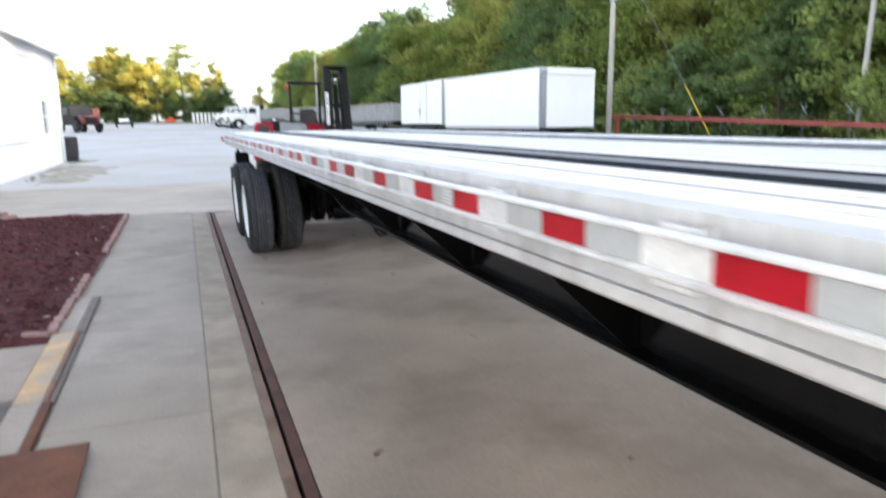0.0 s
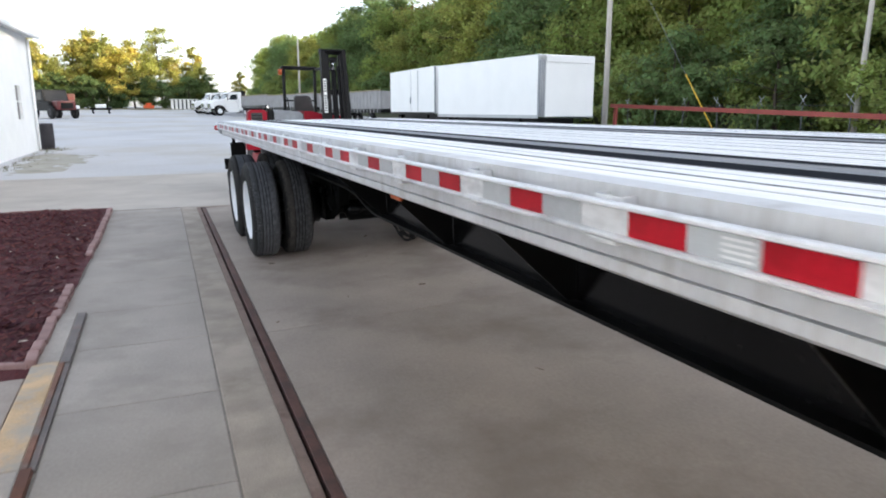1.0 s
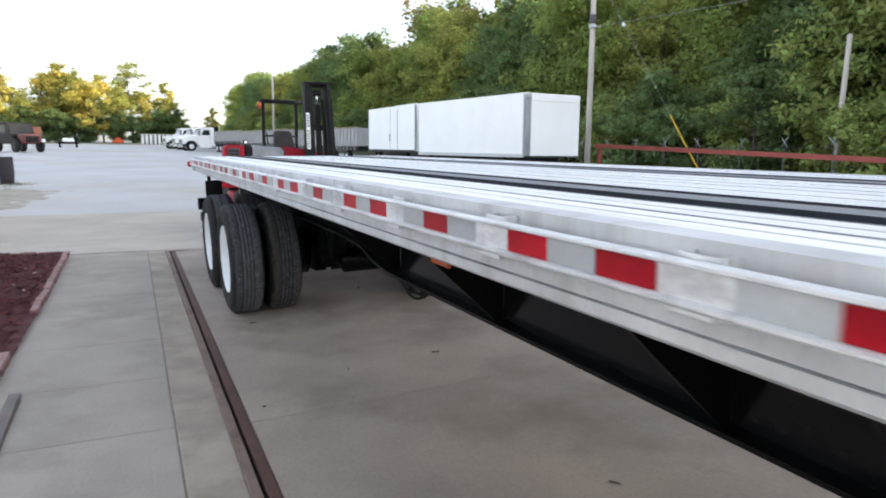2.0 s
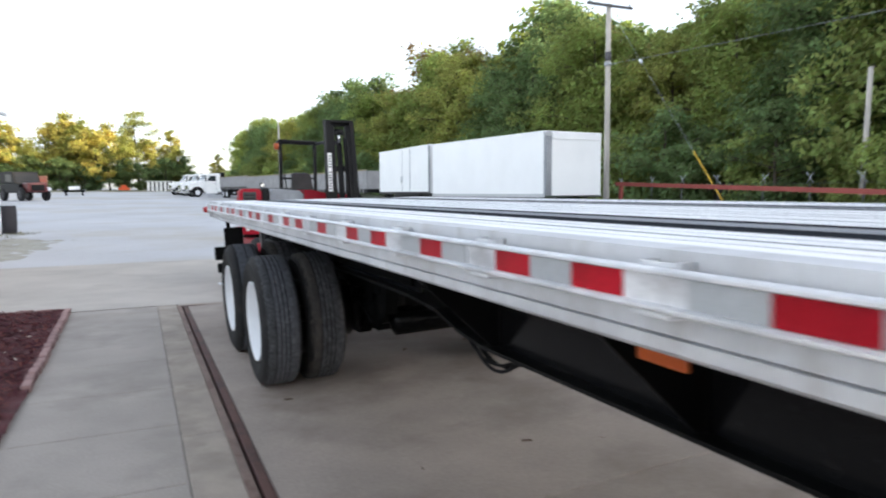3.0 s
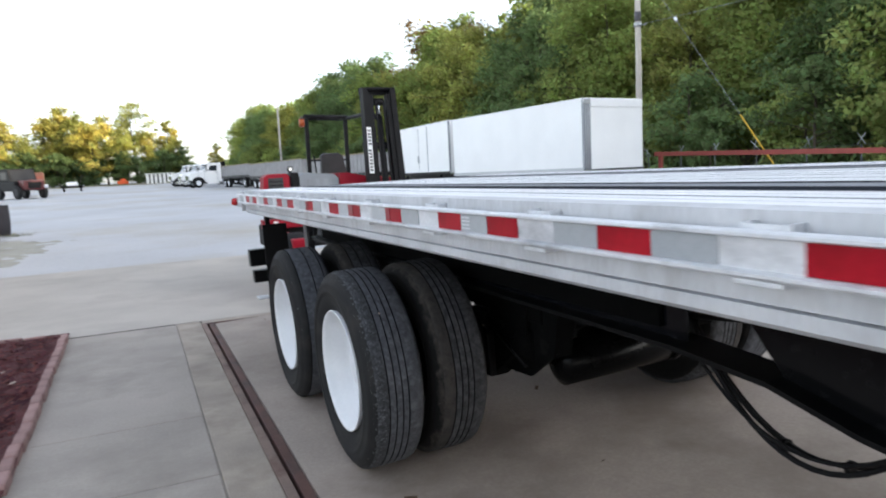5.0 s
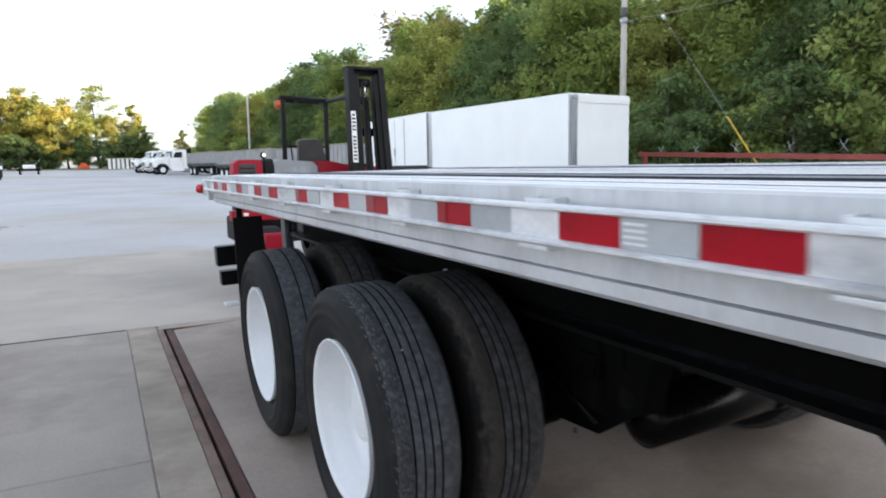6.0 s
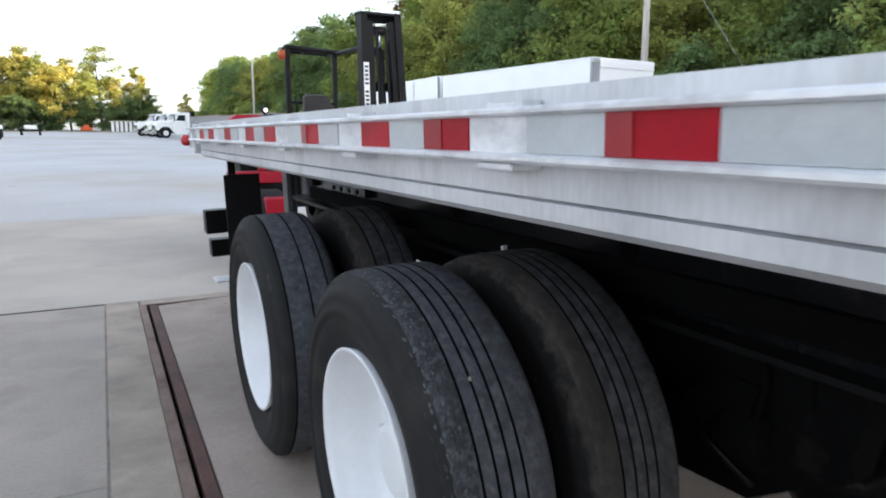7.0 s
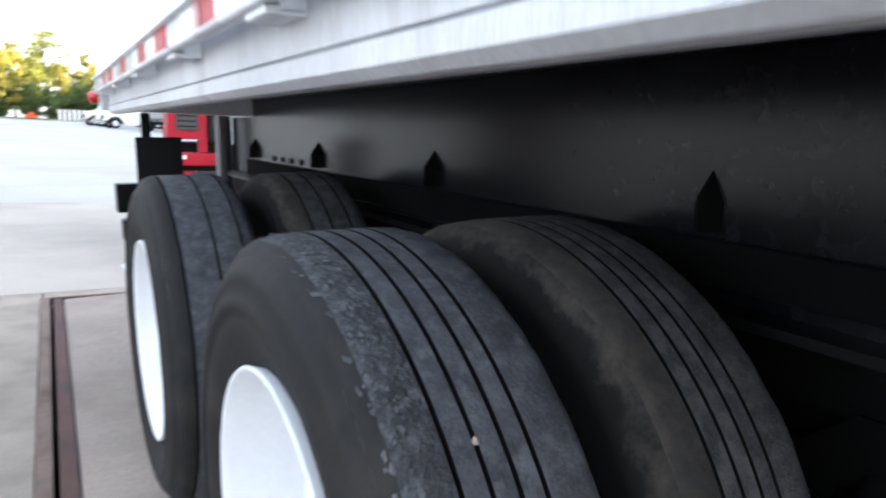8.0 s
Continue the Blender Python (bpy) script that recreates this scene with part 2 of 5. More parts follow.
    leaf_olive=mat("yellow_green_leaves", (0.345, 0.370, 0.105), 0.8, var=0.35, scale=0.30, fine=1.6, bump=0, per=0.16, leaf=0.32, spec=0.12),
    leaf_cool=mat("grey_green_leaves", (0.20, 0.285, 0.115), 0.8, var=0.35, scale=0.30, fine=1.6, bump=0, per=0.16, leaf=0.28, spec=0.12),
    leaf_pale=mat("pale_shrub_leaves", (0.325, 0.395, 0.125), 0.8, var=0.35, scale=0.5, fine=2.5, bump=0, per=0.18, leaf=0.30, spec=0.12),
    leaf_rust=mat("turning_leaves", (0.30, 0.255, 0.10), 0.8, var=0.3, scale=0.35, fine=2.0, bump=0, per=0.15, leaf=0.35, spec=0.12, stain=(0.27, 0.13, 0.065), stain_at=0.56, stain_scale=0.4),
    shrub_leaf=mat("shaded_shrub_leaves", (0.105, 0.165, 0.068), 0.8, var=0.4, scale=0.5, fine=3.0, bump=0, per=0.25, leaf=0.35, spec=0.12),
    # the low sun's yellow on the far crowns is put into this leaf colour
    leaf_gold=mat("sunlit_gold_leaves", (0.53, 0.465, 0.115), 0.8, var=0.3, scale=0.3, fine=2.0, bump=0, per=0.15, leaf=0.35, spec=0.12, stain=(0.26, 0.31, 0.095), stain_at=0.51, stain_scale=0.22),
    chip=mat("mulch_chip", (0.14, 0.043, 0.042), 0.9, var=0.3, scale=20, bump=0, leaf=0.55),
    pale_chip=mat("pale_chip", (0.45, 0.36, 0.30), 0.9, var=0.3, scale=20, bump=0),
    dry_leaf=mat("dry_leaf", (0.10, 0.06, 0.035), 0.9, var=0.3, scale=20, bump=0),
    glass=mat("dark_glass", (0.02, 0.025, 0.03), 0.08, var=0.1, bump=0, spec=0.8),
    dull_glass=mat("dusty_dark_glass", (0.012, 0.013, 0.016), 0.3, var=0.2, bump=0, spec=0.25),
    chrome=mat("chrome", (0.7, 0.7, 0.72), 0.15, 1.0, var=0.05, bump=0),
    amber=mat("amber_lens", (0.44, 0.082, 0.008), 0.35, var=0.1, bump=0, coat=0.15),
    red_lens=mat("red_lens", (0.5, 0.01, 0.012), 0.2, var=0.08, bump=0, coat=0.5),
    rubber=mat("black_rubber", (0.007, 0.0065, 0.007), 0.6, spec=0.2, var=0.2, scale=10, bump=0.1),
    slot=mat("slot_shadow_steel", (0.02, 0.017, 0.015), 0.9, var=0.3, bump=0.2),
    trailer_grey=mat("grey_trailer_side", (0.32, 0.31, 0.305), 0.7, 0.1, var=0.2, scale=1.5, fine=20, bump=0.15),
    blue=mat("blue_tarp", (0.03, 0.16, 0.33), 0.5, var=0.15, bump=0.05),
    faded_orange=mat("faded_orange_paint", (0.09, 0.036, 0.024), 0.6, var=0.2, scale=3, bump=0.05),
    weed=mat("dry_weed", (0.23, 0.22, 0.14), 0.9, var=0.3, bump=0, leaf=0.4, spec=0.1),
    orange=mat("orange_paint", (0.65, 0.10, 0.02), 0.5, var=0.12, bump=0.05),
    maroon=mat("dark_red_paint", (0.10, 0.015, 0.016), 0.4, var=0.15, bump=0.03),
    ink=mat("dark_print", (0.03, 0.03, 0.035), 0.5, bump=0),
    barrel=mat("dark_barrel", (0.03, 0.026, 0.03), 0.6, var=0.2, bump=0.1),
)


# ---------------------------------------------------------------- building helpers
def link(name, bm_or_me, material, parent=None, label="", smooth=False):
    if isinstance(bm_or_me, bpy.types.Mesh):
        me = bm_or_me
    else:
        me = bpy.data.meshes.new(name)
        bm_or_me.to_mesh(me)
        bm_or_me.free()
    for mm in (material if isinstance(material, (list, tuple)) else [material]):
        if mm and mm.name not in me.materials:
            me.materials.append(mm)
    if smooth:
        me.polygons.foreach_set("use_smooth", [True] * len(me.polygons))
    ob = new(name, me)
    if parent is not None:
        ob.parent = parent
    if label:
        ob["label"] = label
    return ob


def part(name, bm, material, parent, label="", smooth=False):
    return link(name, bm, material, parent, label, smooth)


def thing(name, label, category, at=None, group="", kind=""):
    ob = new(name)
    ob.empty_display_size = 0.2
    if at is not None:
        ob.matrix_basis = at
    return tagged(ob, label, category, group, kind)


def add_box(bm, x0, x1, y0, y1, z0, z1, m=None, bevel=0.0, mi=0):
    c = bmesh.ops.create_cube(bm, size=1.0)
    vs = c["verts"]
    for v in vs:
        v.co = Vector((x0 + (v.co.x + 0.5) * (x1 - x0), y0 + (v.co.y + 0.5) * (y1 - y0), z0 + (v.co.z + 0.5) * (z1 - z0)))
    fs = list({f for v in vs for f in v.link_faces})
    for f in fs:
        f.material_index = mi
    if bevel:
        es = list({e for v in vs for e in v.link_edges})
        r = bmesh.ops.bevel(bm, geom=es, offset=bevel, segments=2, affect="EDGES", profile=0.5)
        vs = list(set(r["verts"]) | {v for f in r["faces"] for v in f.verts} | {v for v in vs if v.is_valid})
    if m is not None:
        bmesh.ops.transform(bm, matrix=m, verts=[v for v in vs if v.is_valid])
    return vs


def box(x0, x1, y0, y1, z0, z1, bevel=0.0, m=None):
    bm = bmesh.new()
    add_box(bm, x0, x1, y0, y1, z0, z1, m, bevel)
    return bm


def add_tube(bm, pts, r, seg=10, cap=True, r1=None):
    pts = [Vector(p) for p in pts]
    rings = []
    n = len(pts)
    side = None
    for i, p in enumerate(pts):
        t = (pts[min(i + 1, n - 1)] - pts[max(i - 1, 0)]).normalized()
        if side is None:
            side = t.orthogonal().normalized()
        side = (side - t * side.dot(t)).normalized()
        up = t.cross(side)
        rr = r if r1 is None else r + (r1 - r) * i / max(n - 1, 1)
        rings.append([bm.verts.new(p + (side * math.cos(a) + up * math.sin(a)) * rr) for a in [2 * math.pi * k / seg for k in range(seg)]])
    for a, b in zip(rings, rings[1:]):
        for k in range(seg):
            f = bm.faces.new((a[k], a[(k + 1) % seg], b[(k + 1) % seg], b[k]))
            f.smooth = True
    if cap:
        bm.faces.new(list(reversed(rings[0])))
        bm.faces.new(rings[-1])
    return bm


def tube(pts, r, seg=10, r1=None):
    return add_tube(bmesh.new(), pts, r, seg, True, r1)


def extrude(profile, y0, y1, bm=None, axis="y"):
    """A closed outline in x, z drawn out along y (or an outline in y, z drawn out along x)."""
    bm = bm or bmesh.new()
    put = (lambda a, b, s: (a, s, b)) if axis == "y" else (lambda a, b, s: (s, a, b))
    A = [bm.verts.new(put(a, b, y0)) for a, b in profile]
    B = [bm.verts.new(put(a, b, y1)) for a, b in profile]
    n = len(A)
    for i in range(n):
        bm.faces.new((A[i], A[(i + 1) % n], B[(i + 1) % n], B[i]))
    bm.faces.new(list(reversed(A)))
    bm.faces.new(B)
    bmesh.ops.recalc_face_normals(bm, faces=bm.faces)
    return bm


def lathe(profile, seg=64, closed=False, crisp=False):
    """Turns an outline of (x, radius) round the x axis."""
    bm = bmesh.new()
    rings = []
    for x, r in profile:
        rings.append([bm.verts.new((x, r * math.cos(2 * math.pi * k / seg), r * math.sin(2 * math.pi * k / seg))) for k in range(seg)])
    pairs = list(zip(rings, rings[1:])) + ([(rings[-1], rings[0])] if closed else [])
    for a, b in pairs:
        for k in range(seg):
            f = bm.faces.new((a[k], a[(k + 1) % seg], b[(k + 1) % seg], b[k]))
            f.smooth = True
    if crisp:
        for ring in rings:
            for k in range(seg):
                bm.edges.get((ring[k], ring[(k + 1) % seg])).smooth = False
    bmesh.ops.recalc_face_normals(bm, faces=bm.faces)
    return bm


def sheet(xs, ys, height):
    verts = [(x, y, height(x, y)) for y in ys for x in xs]
    w = len(xs)
    faces = [(j * w + i, j * w + i + 1, (j + 1) * w + i + 1, (j + 1) * w + i) for j in range(len(ys) - 1) for i in range(w - 1)]
    me = bpy.data.meshes.new("sheet")
    me.from_pydata(verts, [], faces)
    return me


# ---------------------------------------------------------------- ground and paving
def tilt_z(x):
    """The driveway rises gently away from the drain."""
    return 0.035 * min(max(x + 0.166, 0.0), 3.6)


def lot_z(x, y):
    z = 0.0142 * min(max(y - 10.4, 0.0), 170.0)
    if x > 30 and y < 170:
        z += 0.16 * min(x - 30, 40) * min(1.0, (170 - y) / 60)
    return z


def ground_z(x, y):
    if y < 10.4 and x < 30:
        return -0.05 if x < 3.4 else 0.02
    return lot_z(x, y) + (0.0 if y > 10.4 else 0.02)


gx = [-2500, -800, -250, -120, -70, -45, -30, -20, -14, -10, -7, -5, -4, -3, -2, -1, 0, 1, 2, 3.39, 3.41, 4, 5, 7, 9, 12, 15, 18, 22, 26, 30, 34, 40, 50, 70, 120, 300, 900, 2500]
gy = [-2500, -800, -250, -90, -40, -25, -15, -10, -6, -3, 0, 3, 6, 8, 10.38, 10.42, 12, 14, 17, 20, 25, 30, 38, 48, 60, 75, 90, 110, 130, 150, 180, 250, 500, 1200, 2500]
tagged(link("ground", sheet(gx, gy, ground_z), M["gravel"]), "pale grey gravel yard reaching to the horizon", "ground", kind="structure")

paving = thing("driveway", "tan-grey concrete driveway slabs beside the trailer", "driveway", kind="structure")


def askew(y):
    """How far the drain stands off its straight line."""
    return 0.006 * (y + 0.3)


def slab(x0, x1, y0, y1, name="slab", material=M["concrete"], parent=paving, top=0.0, gap=0.0035, slope=False, thick=0.12):
    bm = bmesh.new()
    add_box(bm, x0 + gap, x1 - gap, y0 + gap, y1 - gap, top - thick, top, bevel=0.006)
    for v in bm.verts:
        if abs(v.co.x + 0.555) < 0.02:
            v.co.x += 0.0084 * (v.co.y + 1.2)
        elif -0.32 < v.co.x < -0.15:
            v.co.x += askew(v.co.y)
    if slope:
        for v in bm.verts:
            v.co.z += tilt_z(v.co.x)
    return part(name, bm, material, parent)


for y0, y1 in ((-16, -9.2), (-9.2, -2.6), (-2.6, 4.05)):
    slab(-0.176, 3.4, y0, y1, slope=True, gap=0.003)
walk_path = thing("walkway", "pale concrete walkway slabs with dark joints", "walkway", kind="structure")
joints = [-12, -10.5, -9.5, -8.5, -7.5, -6.5, -5.5, -4.5, -3.5, -2.5, -1.61, -0.65, 0.25, 1.2, 4.243]
for a, b in zip(joints, joints[1:]):
    slab(-1.381 if b < -1.2 else -1.56, -0.555, a, b, material=M["walkway"], parent=walk_path)
for a, b in ((-12, -6.1), (-6.1, -0.9), (-0.9, 4.27)):
    slab(-0.555, -0.30, a, b, material=M["border"], parent=walk_path, name="border_slab")
part("joint_filler", box(-1.48, -0.305, -12, 4.22, -0.06, -0.0035), M["filler"], walk_path)
apron = thing("apron", "broad pale concrete apron beyond the walkway", "apron", kind="structure")
for a, b in ((-14.0, -6.4), (-6.4, 3.4)):
    slab(a, b, 4.286, 10.4, material=M["apron"], parent=apron, gap=0.008)
slab(-0.29, 3.4, 4.12, 4.28, material=M["border"], parent=apron, name="border_slab", gap=0.002)
part("joint_filler", box(-14, -0.52, 4.2405, 4.2925, -0.06, -0.003), M["dirt"], apron)


# steel-lined drain with a dark slot, turning a square corner behind the trailer
def drain_strip(name, x0, x1, y0, y1, z0, z1, material, bevel=0.0, seed=0.0):
    """A long strip beside the slot with a slightly crumbled run."""
    n = 90
    bm = bmesh.new()
    rings = []
    for k in range(n + 1):
        y = y0 + (y1 - y0) * k / n
        d = askew(y)
        w = 0.004 * noise.noise((seed, y * 3.1, 0)) + 0.003 * noise.noise((seed, y * 11.0, 3))
        rings.append([bm.verts.new(q) for q in ((x0 + d + w * seed, y, z0), (x0 + d + w * seed, y, z1 - bevel), (x0 + d + bevel + w * seed, y, z1), (x1 + d - bevel, y, z1), (x1 + d, y, z1 - bevel), (x1 + d, y, z0))])
    for a, b in zip(rings, rings[1:]):
        for q in range(5):
            bm.faces.new((a[q], a[q + 1], b[q + 1], b[q]))
    bmesh.ops.recalc_face_normals(bm, faces=bm.faces)
    return part(name, bm, material, drain)


drain = thing("trench_drain", "rusty brown steel-lined slot drain set in concrete", "drain", kind="structure")
drain_strip("steel_edge", -0.302, -0.252, -12, 4.118, -0.1, 0.004, M["rust_pale"], 0.002, 1.0)
drain_strip("steel_edge", -0.232, -0.179, -12, 4.06, -0.1, 0.004, M["rust"], 0.002)
part("steel_edge", box(-0.226, 3.4, 4.085, 4.118, -0.1, 0.004, 0.002), M["rust"], drain)
# slot floor is near black; the slot's shadow is put into its colour
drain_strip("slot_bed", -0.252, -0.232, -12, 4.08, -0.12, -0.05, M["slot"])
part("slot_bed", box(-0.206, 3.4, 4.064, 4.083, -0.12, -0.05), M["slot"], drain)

# kerb strip with a rusty angle and worn yellow paint
kerb = thing("kerb", "worn concrete kerb with rusty steel edge and yellow paint", "kerb", kind="structure")
part("kerb_stone", box(-1.60, -1.4385, -2.717, -1.62, -0.1, 0.026, 0.01), M["walkway"], kerb)
part("painted_kerb", box(-1.588, -1.4385, -4.1, -2.72, -0.1, 0.026, 0.01), M["yellow_paint"], kerb, "worn yellow painted kerb")
part("kerb_stone", box(-1.588, -1.4385, -9.0, -4.103, -0.1, 0.026, 0.01), M["walkway"], kerb)
part("steel_angle", box(-1.437, -1.390, -9.0, -4.1, -0.1, 0.028, 0.004), M["rust_plate"], kerb, "rusty steel angle")
part("steel_angle", box(-1.437, -1.410, -4.099, -2.75, -0.1, 0.028, 0.004), M["rust_angle"], kerb, "rusty steel angle rubbed pale")
part("angle_lip", box(-1.4095, -1.381, -4.099, -2.75, -0.1, 0.016, 0.004), M["worn_steel"], kerb, "grey worn steel lip")
part("steel_angle", box(-1.437, -1.381, -2.749, -1.65, -0.1, 0.026, 0.004), M["worn_steel"], kerb, "grey worn steel angle")
# grit strip coloured dark to carry the shade at the wall's foot
part("damp_grit", box(-1.738, -1.590, -9.0, -3.93, -0.06, -0.002, 0.004), M["damp_grit"], kerb, "grit between wall and kerb, darkened for the wall's shade")
tagged(link("steel_plate", box(-1.80, -1.135, -5.6, -4.75, 0.029, 0.041, 0.003), M["rust_plate"]), "rusty brown steel cover plate lying on the kerb", "plate")
side_pad = thing("side_pad", "grey concrete pad beside the white wall", "pad", kind="structure")
slab(-6.0, -1.605, -9.0, -2.85, material=M["concrete"], parent=side_pad, top=-0.01)

# mulch bed
def bed_z(x, y):
    z = 0.03 + 0.03 * noise.noise((x * 2.3, y * 2.3, 0)) + 0.02 * noise.noise((x * 9, y * 9, 4))
    z = max(z, 0.012) if x > -1.6 else z
    return z - 0.075 * max(0.0, (-2.70 - y) / 0.13)


def bed_edge(y):
    """The bed's long side, which spreads a little towards its near corner."""
    return -1.493 - 0.067 * min(max((1.5 - y) / 4.2, 0.0), 1.0)


bed = link("mulch_bed", sheet(np.linspace(-4.4, -1.488, 92).tolist(), np.linspace(-2.85, 4.4, 220).tolist(), bed_z), M["mulch"])
for v in bed.data.vertices:
    v.co.x += (bed_edge(v.co.y) + 1.488) * max(0.0, (v.co.x + 2.4) / 0.912)
tagged(bed, "dark reddish brown mulch bed beside the walkway", "mulch bed", kind="structure")
edging = thing("bed_edging", "low reddish brick edging round the mulch bed", "edging", kind="structure")


# ---------------------------------------------------------------- flatbed trailer
LEAN = Matrix.Translation((0, 0, 1.335)) @ Matrix.Rotation(radians(-2.0), 4, "Y") @ Matrix.Translation((0, 0, -1.335))
trailer = thing("flatbed_trailer", "long aluminium flatbed trailer with red and white reflective tape", "trailer", LEAN)
FRONT, REAR, WIDE, DECK = -12.0, 2.72, 2.59, 1.37
U = 0.1519
def tape_edge(i):
    return -1.641 + U * i


def caked_mud(m):
    """A ragged ring of dried mud that clings to the tyre's shoulder and upper side wall."""
    nt = m.node_tree
    N, L = nt.nodes.new, nt.links.new
    b = nt.nodes["Principled BSDF"]
    old = b.inputs["Base Color"].links[0].from_socket
    tc = N("ShaderNodeTexCoord")
    flat = N("ShaderNodeVectorMath")
    flat.operation = "MULTIPLY"
    flat.inputs[1].default_value = (0, 1, 1)
    L(tc.outputs["Object"], flat.inputs[0])
    r = N("ShaderNodeVectorMath")
    r.operation = "LENGTH"
    L(flat.outputs[0], r.inputs[0])
    n = N("ShaderNodeTexNoise")
    n.inputs["Scale"].default_value = 9.0
    n.inputs["Detail"].default_value = 8
    n.inputs["Roughness"].default_value = 0.62
    L(tc.outputs["Object"], n.inputs["Vector"])
    ma = N("ShaderNodeMath")
    ma.operation = "MULTIPLY_ADD"
    L(n.outputs["Fac"], ma.inputs[0])
    ma.inputs[1].default_value = 0.12
    L(r.outputs["Value"], ma.inputs[2])
    step = N("ShaderNodeMapRange")
    step.inputs["From Min"].default_value, step.inputs["From Max"].default_value = 0.516, 0.527
    L(ma.outputs[0], step.inputs["Value"])
    tone = N("ShaderNodeTexNoise")
    tone.inputs["Scale"].default_value = 22
    tone.inputs["Detail"].default_value = 8
    tone.inputs["Roughness"].default_value = 0.65
    L(tc.outputs["Object"], tone.inputs["Vector"])
    ramp = N("ShaderNodeValToRGB")
    ramp.color_ramp.elements[0].position, ramp.color_ramp.elements[1].position = 0.36, 0.66
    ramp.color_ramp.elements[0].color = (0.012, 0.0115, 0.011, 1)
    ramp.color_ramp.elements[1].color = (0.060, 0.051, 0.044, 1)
    L(tone.outputs["Fac"], ramp.inputs["Fac"])
    mix = N("ShaderNodeMix")
    mix.data_type = "RGBA"
    L(step.outputs[0], mix.inputs[0])
    L(old, mix.inputs[6])
    L(ramp.outputs[0], mix.inputs[7])
    L(mix.outputs[2], b.inputs["Base Color"])


caked_mud(M["tyre_dirty"])
# side rails and rub rails
for mirror in (False, True):
    f = (lambda p: [(WIDE - x, z) for x, z in p]) if mirror else (lambda p: p)
    part("side_rail", extrude(f([(0.05, 1.372), (0.13, 1.372), (0.13, 1.364), (0.066, 1.36), (0.066, 1.20), (0.088, 1.196), (0.088, 1.183), (0.060, 1.183), (0.046, 1.194),
         (0.046, 1.2185), (0.062, 1.2200), (0.062, 1.2225), (0.049, 1.2235), (0.049, 1.30)]), FRONT, REAR - 0.06), M["rail"], trailer)
    part("rub_rail", extrude(f([(-0.006, 1.347), (0.012, 1.347), (0.016, 1.342), (0.016, 1.279), (0.012, 1.274), (-0.006, 1.274), (-0.009, 1.278), (-0.009, 1.283), (-0.004, 1.286),
         (0.005, 1.287), (0.005, 1.335), (-0.004, 1.336), (-0.009, 1.339), (-0.009, 1.344)]), FRONT, REAR), M["rub"], trailer)

# reflective tape: red, silver, red, gap, silver, red, silver, gap
# silver pieces that carry a painted glint, as pale bars over this span
GLINT_SPANS = {-31: (0.08, 0.5), 1: (0.64, 0.95)}
for i in range(-70, 29):
    k = i % 8
    if k in (3, 7):
        continue
    y1 = tape_edge(i)
    y0 = y1 - U
    if y0 < FRONT + 0.05 or y1 > REAR - 0.03:
        continue
    is_red = k in (0, 2, 5)
    bm = box(0.0025, 0.0048, 0.001, U - 0.001, 1.2872, 1.3352)
    ob = part("red_tape" if is_red else "silver_tape", bm, M["tape_red"] if is_red else M["tape_white"], trailer, "red reflective tape" if is_red else "silver reflective tape")
    ob.location = (0, y0, 0)
    if i in GLINT_SPANS:
        a, b = GLINT_SPANS[i]
        for z in (1.2935, 1.3035, 1.3135, 1.3235):
            part("print_bar", box(0.0018, 0.0024, U * a, U * b, z, z + 0.0045), M["rub"], ob, "pale bar painted as a glint on the tape")

for i, cover in ((5, 0.044), (8, 0.066), (13, 0.05)):
    part("tape_overlap", box(0.0008, 0.0024, tape_edge(i) - cover, tape_edge(i) - 0.001, 1.2874, 1.335), M["tape_deep"], trailer, "deep red overlapping tape end")

# stake pockets between rub rail and side rail
pocket = bmesh.new()
add_box(pocket, 0.0165, 0.0485, -0.045, -0.039, 1.262, 1.356)
add_box(pocket, 0.0165, 0.0485, 0.039, 0.045, 1.262, 1.356)
add_box(pocket, 0.0165, 0.0215, -0.039, 0.039, 1.262, 1.354)
add_box(pocket, -0.002, 0.0485, -0.045, 0.045, 1.262, 1.2725, bevel=0.003)
pocket_me = bpy.data.meshes.new("stake_pocket")
pocket.to_mesh(pocket_me)
pocket.free()
y = tape_edge(7) - U / 2 - 18 * 4 * U
while y < REAR - 0.1:
    if y > FRONT + 0.1:
        part("stake_pocket", pocket_me, M["rub"], trailer).location = (0, y, 0)
    y += 4 * U

# deck planks, ribbed along their length, with two pairs of dark strips
def plank_profile(x0, x1, ribs):
    top, p = [], []
    n = max(2, int((x1 - x0) / ribs))
    w = (x1 - x0) / n
    for k in range(n):
        a = x0 + k * w
        top += [(a + w * 0.03, DECK - 0.009), (a + w * 0.07, DECK), (a + w * 0.90, DECK), (a + w * 0.94, DECK - 0.009)]
    return [(x0, DECK - 0.03), (x0, DECK - 0.008)] + top + [(x1, DECK - 0.008), (x1, DECK - 0.03)]


bounds = [0.131, 0.31, 0.49, 0.625, 0.76, 0.84, 1.03, 1.22, 1.37, 1.56, 1.75, 1.83, 1.965, 2.10, 2.28, 2.459]
kinds = ["a", "a", "n", "g", "n", "a", "a", "a", "a", "a", "n", "g", "n", "a", "a"]
